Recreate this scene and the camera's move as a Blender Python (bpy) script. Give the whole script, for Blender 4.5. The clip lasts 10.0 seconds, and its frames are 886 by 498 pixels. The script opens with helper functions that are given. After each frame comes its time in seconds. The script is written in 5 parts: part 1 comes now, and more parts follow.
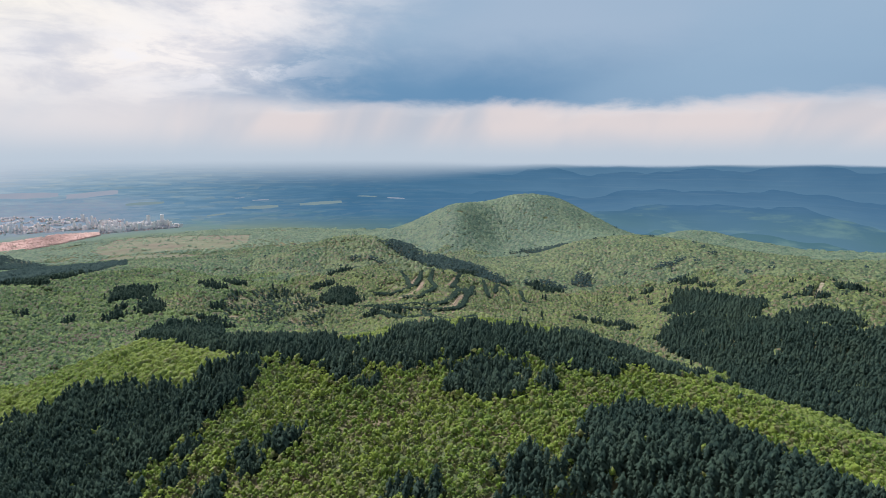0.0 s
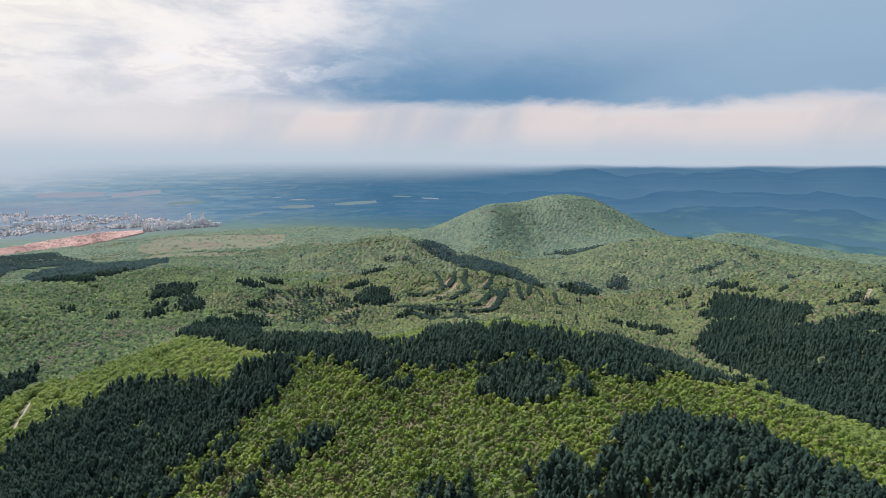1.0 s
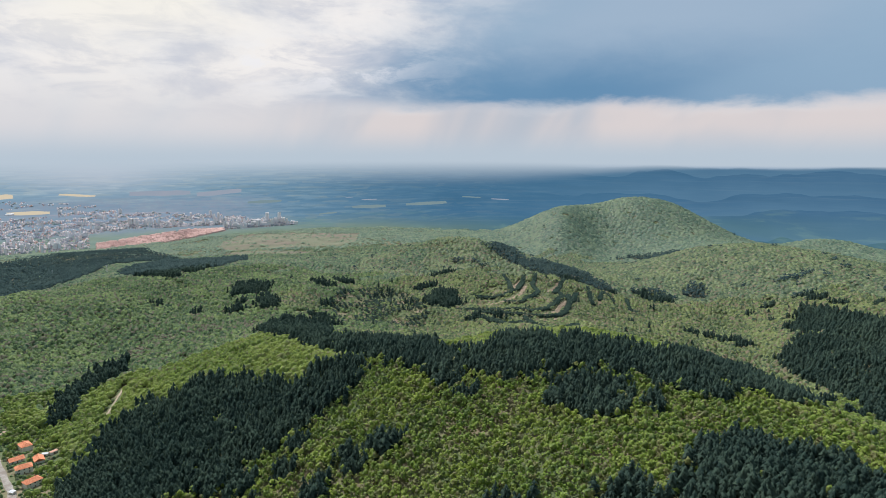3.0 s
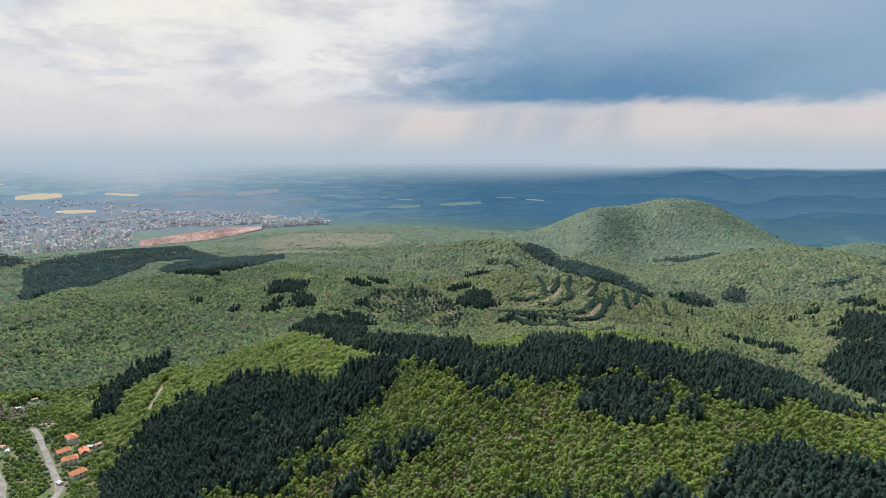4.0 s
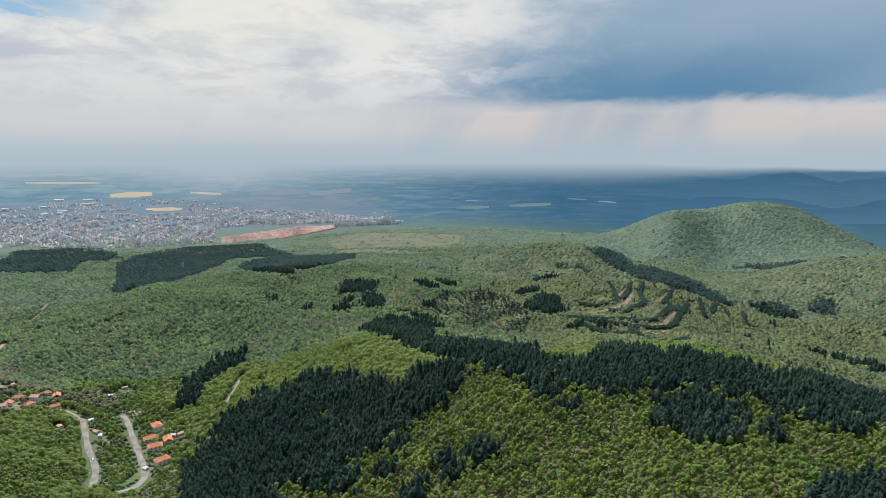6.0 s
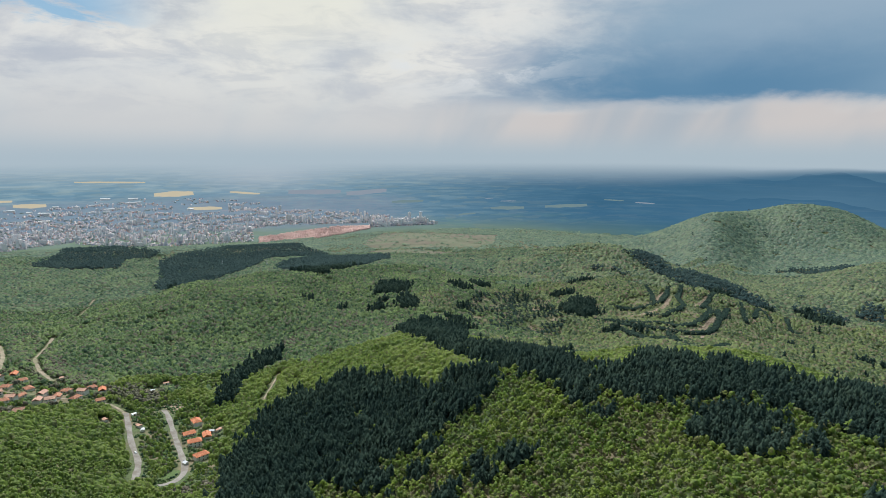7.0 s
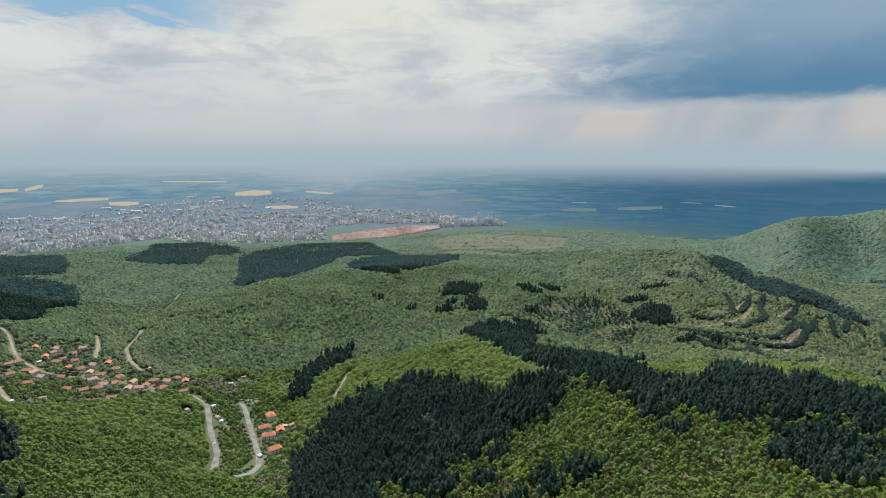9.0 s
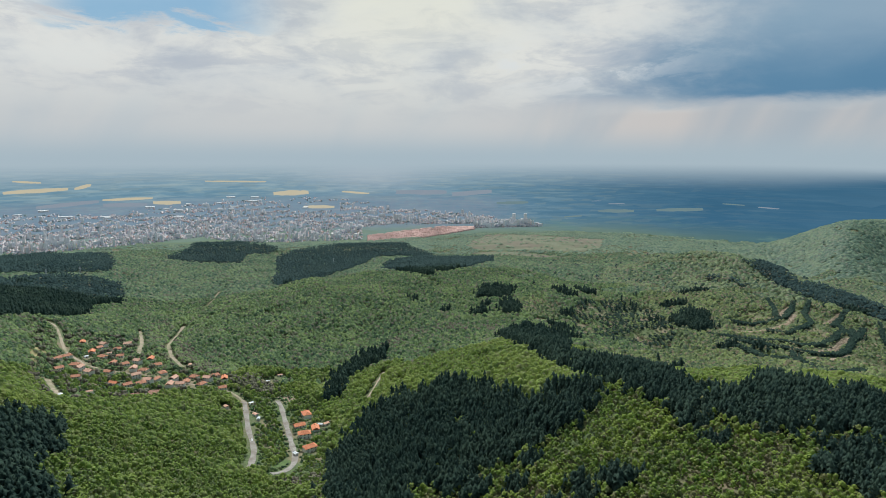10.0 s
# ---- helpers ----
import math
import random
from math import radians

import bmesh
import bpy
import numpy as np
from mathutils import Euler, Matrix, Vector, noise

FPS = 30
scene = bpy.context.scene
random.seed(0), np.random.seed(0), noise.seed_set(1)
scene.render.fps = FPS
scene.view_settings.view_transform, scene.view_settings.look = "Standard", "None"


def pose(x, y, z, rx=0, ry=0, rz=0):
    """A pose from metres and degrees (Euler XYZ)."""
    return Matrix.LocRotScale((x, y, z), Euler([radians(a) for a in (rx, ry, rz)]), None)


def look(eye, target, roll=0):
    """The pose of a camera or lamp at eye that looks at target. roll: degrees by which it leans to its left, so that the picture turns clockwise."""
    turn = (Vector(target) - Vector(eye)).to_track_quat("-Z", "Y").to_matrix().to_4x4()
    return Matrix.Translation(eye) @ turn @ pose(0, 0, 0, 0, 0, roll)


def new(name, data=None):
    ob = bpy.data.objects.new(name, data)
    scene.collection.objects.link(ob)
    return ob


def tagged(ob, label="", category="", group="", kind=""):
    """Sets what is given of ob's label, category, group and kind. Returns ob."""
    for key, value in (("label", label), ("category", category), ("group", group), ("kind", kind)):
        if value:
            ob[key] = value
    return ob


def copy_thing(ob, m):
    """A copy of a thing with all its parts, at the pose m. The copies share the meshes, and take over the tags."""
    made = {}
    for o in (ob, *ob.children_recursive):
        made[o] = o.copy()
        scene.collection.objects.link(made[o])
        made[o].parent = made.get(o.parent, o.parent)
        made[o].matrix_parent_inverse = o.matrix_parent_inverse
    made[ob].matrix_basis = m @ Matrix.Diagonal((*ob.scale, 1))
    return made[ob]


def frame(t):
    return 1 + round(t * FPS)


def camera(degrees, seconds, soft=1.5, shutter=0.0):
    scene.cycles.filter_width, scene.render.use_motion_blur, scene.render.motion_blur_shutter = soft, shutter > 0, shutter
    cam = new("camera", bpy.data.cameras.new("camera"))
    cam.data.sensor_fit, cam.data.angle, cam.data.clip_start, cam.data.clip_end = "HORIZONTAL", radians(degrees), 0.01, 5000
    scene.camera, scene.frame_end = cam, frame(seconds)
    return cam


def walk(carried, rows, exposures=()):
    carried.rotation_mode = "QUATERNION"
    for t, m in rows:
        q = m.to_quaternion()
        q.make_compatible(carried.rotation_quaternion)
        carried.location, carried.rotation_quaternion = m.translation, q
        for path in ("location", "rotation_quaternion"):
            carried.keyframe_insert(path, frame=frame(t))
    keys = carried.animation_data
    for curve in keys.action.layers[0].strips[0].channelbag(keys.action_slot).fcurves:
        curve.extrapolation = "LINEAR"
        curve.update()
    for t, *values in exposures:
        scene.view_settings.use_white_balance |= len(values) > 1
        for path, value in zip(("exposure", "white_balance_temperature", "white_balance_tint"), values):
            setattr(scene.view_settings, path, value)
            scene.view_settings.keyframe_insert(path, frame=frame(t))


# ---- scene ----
# camera: a slow climb with a steady turn to the left
EYE = 620.0
cam = camera(71.8, 10.0, soft=0.9)
YAW = [(0.0, 0.00), (0.5, 1.59), (1.0, 3.19), (1.5, 4.80), (2.0, 6.53), (2.5, 8.13), (4.0, 12.93), (4.5, 14.53), (5.0, 16.24), (5.5, 17.83), (7.0, 22.64), (7.5, 24.34), (8.0, 25.95), (8.5, 27.56), (9.0, 29.15), (9.5, 30.74), (10.0, 32.42)]
walk(cam, [(t, pose(0.003 * t - 0.0244 * t * t, 0.207 * t - 0.0059 * t * t, EYE + 2.5 * t, 90 - 8.9, 0, yaw)) for t, yaw in YAW],
     exposures=[(0.0, 0.42, 6120, 15), (10.0, 0.1, 6000, 6)])


def srgb(r, g, b):
    return tuple((c / 255 / 12.92) if c <= 10 else ((c / 255 + 0.055) / 1.055) ** 2.4 for c in (r, g, b)) + (1.0,)


class Nodes:
    """A short way to write node trees."""

    def __init__(self, tree):
        self.tree = tree
        tree.nodes.clear()

    def add(self, kind, **sets):
        node = self.tree.nodes.new(kind)
        for key, value in sets.items():
            setattr(node, key, value)
        return node

    def link(self, a, b):
        self.tree.links.new(a, b)

    def feed(self, socket, value):
        if hasattr(value, "node"):
            self.link(value, socket)
        else:
            socket.default_value = value

    def math(self, op, a, b=0.0, c=0.0, clamp=False):
        node = self.add("ShaderNodeMath", operation=op, use_clamp=clamp)
        for socket, value in zip(node.inputs, (a, b, c)):
            self.feed(socket, value)
        return node.outputs[0]

    def ramp(self, value, low, high, a=0.0, b=1.0, smooth=True):
        node = self.add("ShaderNodeMapRange", interpolation_type="SMOOTHSTEP" if smooth else "LINEAR")
        for socket, v in zip(node.inputs, (value, low, high, a, b)):
            self.feed(socket, v)
        return node.outputs[0]

    def mix(self, factor, a, b, blend="MIX"):
        node = self.add("ShaderNodeMix", data_type="RGBA", blend_type=blend)
        self.feed(node.inputs[0], factor)
        self.feed(node.inputs[6], a)
        self.feed(node.inputs[7], b)
        return node.outputs[2]

    def vec(self, x, y, z=0.0):
        node = self.add("ShaderNodeCombineXYZ")
        for socket, v in zip(node.inputs, (x, y, z)):
            self.feed(socket, v)
        return node.outputs[0]

    def noise(self, vector, scale, detail=4.0, rough=0.55, distort=0.0):
        node = self.add("ShaderNodeTexNoise")
        if vector is not None:
            self.link(vector, node.inputs["Vector"])
        for key, v in (("Scale", scale), ("Detail", detail), ("Roughness", rough), ("Distortion", distort)):
            node.inputs[key].default_value = v
        return node.outputs["Fac"]


# ---- world: a broken cloud cover with a storm over the plain ----
SUN_AZ, SUN_EL = 36.0, 52.0
world = bpy.data.worlds.new("sky")
scene.world = world
world.use_nodes = True
w = Nodes(world.node_tree)
place = w.add("ShaderNodeTexCoord").outputs["Generated"]
xyz = w.add("ShaderNodeSeparateXYZ")
w.link(place, xyz.inputs[0])
sx, sy, sz = xyz.outputs
az = w.math("MULTIPLY", w.math("ARCTAN2", w.math("MULTIPLY", sx, -1.0), sy), 57.2958)
el = w.math("SUBTRACT", w.math("MULTIPLY", w.math("ARCSINE", sz), 57.2958), 0.38)
sky = w.add("ShaderNodeTexSky", sky_type="NISHITA", sun_disc=False, sun_elevation=radians(SUN_EL), sun_rotation=radians(-SUN_AZ))
clear = w.mix(1.0, sky.outputs[0], (0.09, 0.09, 0.09, 1), "MULTIPLY")
flat_v = w.vec(w.math("MULTIPLY", az, 0.055), w.math("MULTIPLY", el, 0.13))
puff = w.noise(flat_v, 1.6, 8.0, 0.6, 0.3)
curl = w.noise(w.vec(w.math("MULTIPLY", az, 0.09), w.math("MULTIPLY", el, 0.3)), 1.5, 9.0, 0.62, 0.5)
large = w.noise(flat_v, 0.55, 3.0, 0.5)
# white and grey cloud, heaped in small heads
lit = w.mix(w.ramp(puff, 0.34, 0.6), srgb(203, 206, 212), srgb(248, 242, 233))
lit = w.mix(w.ramp(curl, 0.42, 0.64, 0.0, 0.6), lit, srgb(248, 244, 236))
lit = w.mix(w.ramp(curl, 0.5, 0.36, 0.0, 0.6), lit, srgb(204, 206, 212))
# storm cloud, darkest at its underside
wob = w.math("ADD", w.math("MULTIPLY", w.math("SUBTRACT", puff, 0.5), 3.4), w.math("MULTIPLY", w.math("SUBTRACT", curl, 0.5), 1.6))
base_el = w.math("ADD", el, wob)
heart = w.math("MULTIPLY", w.ramp(base_el, 11.0, 5.0), w.ramp(az, -26.0, -2.0, 0.45, 1.0))
storm_col = w.mix(heart, srgb(164, 184, 200), srgb(106, 146, 176))
storm_col = w.mix(w.ramp(large, 0.4, 0.68, 0.0, 0.7), storm_col, srgb(150, 178, 197))
side = w.math("ADD", az, w.math("ADD", w.math("MULTIPLY", w.math("SUBTRACT", el, 6.0), 0.9), w.math("MULTIPLY", w.math("SUBTRACT", puff, 0.5), 22.0)))
storm = w.math("MULTIPLY", w.ramp(side, 26.0, 4.0), w.ramp(base_el, 2.7, 4.6))
cover = w.mix(storm, lit, storm_col)
# small bright shreds before the storm
shred_a, shred_e = w.math("MULTIPLY", w.math("SUBTRACT", az, 22.0), 0.13), w.math("MULTIPLY", w.math("SUBTRACT", el, 7.2), 0.6)
shred = w.math("EXPONENT", w.math("MULTIPLY", w.math("ADD", w.math("MULTIPLY", shred_a, shred_a), w.math("MULTIPLY", shred_e, shred_e)), -1.0))
cover = w.mix(w.math("MULTIPLY", shred, w.ramp(curl, 0.5, 0.6)), cover, srgb(244, 242, 240))
# lighter veil below the storm, with rain shafts
slant = w.math("ADD", az, w.math("MULTIPLY", el, 0.55))
rain = w.noise(w.vec(w.math("MULTIPLY", slant, 0.11), w.math("MULTIPLY", el, 0.06)), 1.0, 3.0, 0.5, 0.6)
veil = w.mix(w.ramp(rain, 0.3, 0.62), srgb(190, 196, 201), srgb(224, 214, 207))
near_left = w.ramp(az, 10.0, 34.0)
veil = w.mix(w.math("MULTIPLY", near_left, 0.7), veil, srgb(222, 222, 220))
under = w.ramp(base_el, 4.6, 2.8)
under_left = w.ramp(el, 8.0, 1.5)
cover = w.mix(w.mix(near_left, under, under_left), cover, veil)
# glow round the hidden sun
da = w.math("MULTIPLY", w.math("SUBTRACT", az, SUN_AZ), 0.085)
de = w.math("MULTIPLY", w.math("SUBTRACT", el, 16.0), 0.125)
glow = w.math("EXPONENT", w.math("MULTIPLY", w.math("ADD", w.math("MULTIPLY", da, da), w.math("MULTIPLY", de, de)), -1.0))
glow = w.math("MULTIPLY", glow, w.ramp(puff, 0.3, 0.6, 0.45, 1.0))
cover = w.mix(w.math("MULTIPLY", glow, 0.85), cover, srgb(255, 249, 228))
# blue gap
hole = w.math("ADD", el, w.math("ADD", wob, w.math("MULTIPLY", w.math("SUBTRACT", curl, 0.5), 7.0)))
gap = w.math("MULTIPLY", w.math("MULTIPLY", w.ramp(az, 45.0, 53.0), w.ramp(az, 67.0, 61.0)), w.ramp(hole, 9.3, 10.6))
cover = w.mix(w.math("MULTIPLY", gap, 0.9), cover, w.mix(0.6, clear, srgb(140, 196, 228)))
# haze along the horizon
cover = w.mix(w.ramp(el, 2.2, -0.9), cover, srgb(190, 202, 208))
back = w.add("ShaderNodeBackground")
w.link(cover, back.inputs[0])
back.inputs[1].default_value = 0.75
w.link(back.outputs[0], w.add("ShaderNodeOutputWorld").inputs[0])

sun = new("sun", bpy.data.lights.new("sun", "SUN"))
sun.data.energy, sun.data.angle, sun.data.color = 4.8, radians(0.6), (1.0, 0.95, 0.86)
toward = Vector((-math.sin(radians(SUN_AZ)) * math.cos(radians(SUN_EL)), math.cos(radians(SUN_AZ)) * math.cos(radians(SUN_EL)), math.sin(radians(SUN_EL))))
sun.matrix_world = look(toward * 300, (0, 0, 0))


# ---- materials ----
def material(name):
    mat = bpy.data.materials.new(name)
    mat.use_nodes = True
    n = Nodes(mat.node_tree)
    return mat, n, n.add("ShaderNodeNewGeometry").outputs["Position"]


def foliage(name, dark, mid, pale, through_light=0.35, grain=0.16, odd=None, gloss_share=0.02, clump=0.55, odd_from=0.58, vary=1.0):
    """Leaves: colour differs from tree to tree, from stand to stand and a little from leaf to leaf; gaps between leaf
    clumps are darkened in it, as by shade; some light passes.
    """
    mat, n, where = material(name)
    trees = n.noise(where, grain, 2.0, 0.6)
    stands = n.noise(where, 0.011, 3.0, 0.6)
    leaf = n.noise(where, clump, 3.0, 0.65)
    col = n.mix(n.ramp(trees, 0.37, 0.6), dark, mid)
    col = n.mix(n.math("MULTIPLY", n.ramp(stands, 0.42, 0.68), 0.75), col, pale)
    glade = n.noise(where, 0.035, 2.0, 0.6)
    col = n.mix(n.math("MULTIPLY", n.ramp(glade, 0.55, 0.72), 0.45), col, dark)
    col = n.mix(n.ramp(leaf, 0.35, 0.7, 0.0, 0.5), col, n.mix(0.6, col, pale))
    if odd:
        rare = n.noise(where, grain * 0.73, 2.0, 0.6)
        col = n.mix(n.ramp(rare, odd_from, odd_from + 0.08, 0.0, 0.65), col, odd)
    # shade in the gaps between leaf clumps, put into the colour
    col = n.mix(n.ramp(leaf, 0.5, 0.32, 0.0, 0.55), col, dark)
    # each tree has a tone of its own
    cell = n.add("ShaderNodeTexVoronoi")
    n.link(where, cell.inputs["Vector"])
    cell.inputs["Scale"].default_value = grain * 0.9
    tone = n.add("ShaderNodeSeparateColor")
    n.link(cell.outputs["Color"], tone.inputs[0])
    col = n.mix(n.ramp(tone.outputs[0], 0.64, 0.95, 0.0, 0.75 * vary), col, dark)
    col = n.mix(n.ramp(tone.outputs[1], 0.7, 0.98, 0.0, 0.7 * vary), col, pale)
    if odd:
        col = n.mix(n.ramp(tone.outputs[2], 0.78, 0.93, 0.0, 0.75 * vary), col, odd)
    diff, trans = n.add("ShaderNodeBsdfDiffuse"), n.add("ShaderNodeBsdfTranslucent")
    relief = n.add("ShaderNodeBump")
    relief.inputs["Strength"].default_value, relief.inputs["Distance"].default_value = 0.9, 0.5 / clump
    n.link(leaf, relief.inputs["Height"])
    n.link(relief.outputs[0], diff.inputs["Normal"])
    n.link(col, diff.inputs[0])
    n.link(col, trans.inputs[0])
    gloss = n.add("ShaderNodeBsdfGlossy")
    gloss.inputs["Roughness"].default_value = 0.55
    gloss.inputs["Color"].default_value = (0.5, 0.5, 0.5, 1)
    both, last = n.add("ShaderNodeMixShader"), n.add("ShaderNodeMixShader")
    both.inputs[0].default_value, last.inputs[0].default_value = through_light, gloss_share
    n.link(diff.outputs[0], both.inputs[1])
    n.link(trans.outputs[0], both.inputs[2])
    n.link(both.outputs[0], last.inputs[1])
    n.link(gloss.outputs[0], last.inputs[2])
    n.link(last.outputs[0], n.add("ShaderNodeOutputMaterial").inputs[0])
    return mat


def surface(name, a, b, scale=0.3, rough=0.85, c=None, c_scale=0.03, bump=0.0):
    """A matt surface of two or three tones at two sizes."""
    mat, n, where = material(name)
    col = n.mix(n.ramp(n.noise(where, scale, 5.0, 0.65), 0.35, 0.65), a, b)
    if c:
        col = n.mix(n.ramp(n.noise(where, c_scale, 3.0, 0.6), 0.42, 0.66), col, c)
    bsdf = n.add("ShaderNodeBsdfPrincipled")
    bsdf.inputs["Roughness"].default_value = rough
    bsdf.inputs["Specular IOR Level"].default_value = 0.25
    n.link(col, bsdf.inputs["Base Color"])
    if bump:
        node = n.add("ShaderNodeBump")
        node.inputs["Strength"].default_value = bump
        n.link(n.noise(where, scale * 4, 4.0), node.inputs["Height"])
        n.link(node.outputs[0], bsdf.inputs["Normal"])
    n.link(bsdf.outputs[0], n.add("ShaderNodeOutputMaterial").inputs[0])
    return mat


LEAF_NEAR = foliage("oak_leaves", (0.06, 0.108, 0.032, 1), (0.185, 0.29, 0.046, 1), (0.29, 0.37, 0.07, 1), 0.5, 0.24, odd=(0.19, 0.165, 0.1, 1), odd_from=0.56, vary=0.85)
# a brightened copy of the oak leaves, sunlight put into the colour
LEAF_LIT = foliage("brightened_oak_leaves", (0.085, 0.14, 0.04, 1), (0.2, 0.295, 0.056, 1), (0.275, 0.35, 0.08, 1), 0.5, 0.24, odd=(0.2, 0.18, 0.11, 1), odd_from=0.6, vary=0.5)
# mid and far woods: distance haze put into the leaf colours, bluer and greyer
LEAF_MID = foliage("hazed_mid_leaves", (0.042, 0.09, 0.05, 1), (0.13, 0.225, 0.086, 1), (0.235, 0.325, 0.115, 1), 0.5, 0.22, odd=(0.175, 0.172, 0.12, 1), vary=1.25)
LEAF_OLIVE = foliage("hazed_budding_leaves", (0.045, 0.085, 0.05, 1), (0.165, 0.235, 0.092, 1), (0.27, 0.335, 0.12, 1), 0.5, 0.22, odd=(0.23, 0.195, 0.13, 1), vary=1.25)
LEAF_OLIVE_FAR = foliage("far_hazed_budding_leaves", (0.06, 0.11, 0.075, 1), (0.165, 0.245, 0.125, 1), (0.27, 0.335, 0.16, 1), 0.5, 0.18, odd=(0.215, 0.205, 0.14, 1), vary=1.25)
LEAF_HILL = foliage("hazed_hill_leaves", (0.045, 0.1, 0.07, 1), (0.135, 0.228, 0.118, 1), (0.225, 0.31, 0.15, 1), 0.5, 0.18, odd=(0.18, 0.185, 0.13, 1), vary=1.25)
LEAF_FAR = foliage("hazed_far_leaves", (0.085, 0.155, 0.125, 1), (0.17, 0.258, 0.178, 1), (0.265, 0.345, 0.215, 1), 0.5, 0.13, odd=(0.2, 0.235, 0.18, 1))
LEAF_BARE = foliage("bare_twigs", (0.11, 0.095, 0.075, 1), (0.18, 0.16, 0.125, 1), (0.16, 0.17, 0.1, 1), 0.2, 0.2)
NEEDLE = foliage("pine_needles", (0.014, 0.029, 0.026, 1), (0.031, 0.056, 0.045, 1), (0.048, 0.076, 0.055, 1), 0.2, 0.25, gloss_share=0.004, clump=1.3)
# distance haze put into the needle colour, bluer than NEEDLE
NEEDLE_FAR = foliage("hazed_far_needles", (0.02, 0.04, 0.042, 1), (0.036, 0.062, 0.062, 1), (0.048, 0.076, 0.07, 1), 0.12, 0.15, gloss_share=0.004)
BARK = surface("bark", (0.10, 0.075, 0.055, 1), (0.17, 0.14, 0.11, 1), 2.0)
GRASS = surface("rough_grass", (0.05, 0.075, 0.03, 1), (0.1, 0.13, 0.055, 1), 0.35, 0.95, (0.16, 0.135, 0.085, 1), 0.02)
SOIL = surface("dry_soil", (0.21, 0.16, 0.11, 1), (0.29, 0.225, 0.16, 1), 0.4)
PLOUGH = surface("ploughed_soil", (0.16, 0.085, 0.06, 1), (0.22, 0.12, 0.085, 1), 0.5)
ROAD = surface("worn_asphalt", (0.19, 0.175, 0.16, 1), (0.26, 0.245, 0.225, 1), 0.5, 0.85, (0.16, 0.14, 0.12, 1), 0.08)
TRACK = surface("gravel_track", (0.21, 0.17, 0.125, 1), (0.31, 0.26, 0.2, 1), 0.5, 0.9, (0.16, 0.16, 0.09, 1), 0.06)

# ---- ground: swells of the land on rings round the hilltop, by distance and by bearing ----
SWELLS_NEAR = [
    [47, 46, 44, 44, 45, 45, 40, 32, 25, 21, 19, 20, 23, 28, 34, 39, 44, 48, 53],
    [41, 41, 41, 41, 41, 40, 37, 32, 28, 24, 20, 18, 20, 24, 29, 35, 41, 49, 56],
    [33, 35, 37, 38, 38, 37, 36, 35, 32, 28, 22, 18, 17, 20, 24, 31, 39, 49, 59],
    [26, 29, 32, 35, 36, 38, 39, 39, 36, 33, 26, 19, 15, 14, 17, 26, 38, 50, 61],
    [18, 20, 24, 30, 35, 39, 42, 40, 37, 38, 33, 23, 13, 6, 10, 22, 37, 50, 61],
]
SWELLS_MIDDLE = [
    [14, 9, 8, 13, 25, 33, 34, 30, 25, 30, 33, 27, 14, 6, 11, 19, 27, 40, 55],
    [14, 12, 7, 1, 5, 17, 23, 18, 12, 16, 26, 20, 9, 5, 11, 14, 19, 32, 48],
    [14, 23, 22, 2, -12, 3, 14, 10, 1, 3, 18, 0, -5, 2, 10, 9, 19, 32, 42],
    [8, 17, 27, 18, -14, -5, 6, 14, 3, 0, 22, 8, 18, 25, 7, -2, 25, 40, 43],
    [6, 13, 21, 13, -13, -13, -6, 11, 0, -2, 27, 22, 18, 22, 4, -6, 13, 31, 40],
]
SWELLS_FAR = [
    [8, 15, 17, 18, 19, -2, -6, 28, 22, 1, 13, 14, 3, -6, -11, 3, 21, 28, 29],
    [11, 4, -3, 11, 39, 13, -25, -2, 16, -4, -7, -3, -3, -5, -1, 10, 16, 16, 14],
    [15, -3, -21, -18, 3, -13, -65, -49, -10, -16, -18, -20, -15, -8, -3, -1, -1, -1, -3],
    [23, 9, -7, -17, -8, -4, -34, -21, 6, 8, 12, 1, -4, 0, 7, 6, -2, -11, -19],
    [34, 33, 27, 15, 18, 45, 52, 49, 49, 54, 56, 40, 24, 22, 26, 21, 5, -15, -33],
]
# single knolls: x, y, height, length, width, turn
KNOLLS = [(404, 2922, 235, 390, 340, 0), (-35, 2720, 100, 260, 300, 0), (72, 2479, 75, 140, 330, 0), (-256, 1671, 40, 170, 110, 0), (1158, 2768, 90, 190, 220, 0), (1315, 2528, 45, 200, 220, 0), (49, 2480, 30, 110, 260, 0), (221, 2611, -14, 90, 240, -12)]
BEARINGS = np.arange(-46.0, 84.0, 7.0)

# the far plain is drawn closer together the farther it lies: its laid-out and its built distances
LAID = [0, 900, 1100, 1400, 1800, 2250, 2600, 4850]
STANDS = [0, 1485, 1790, 2180, 2620, 3060, 3360, 4900]


def spread(r):
    return np.interp(r, LAID, STANDS)


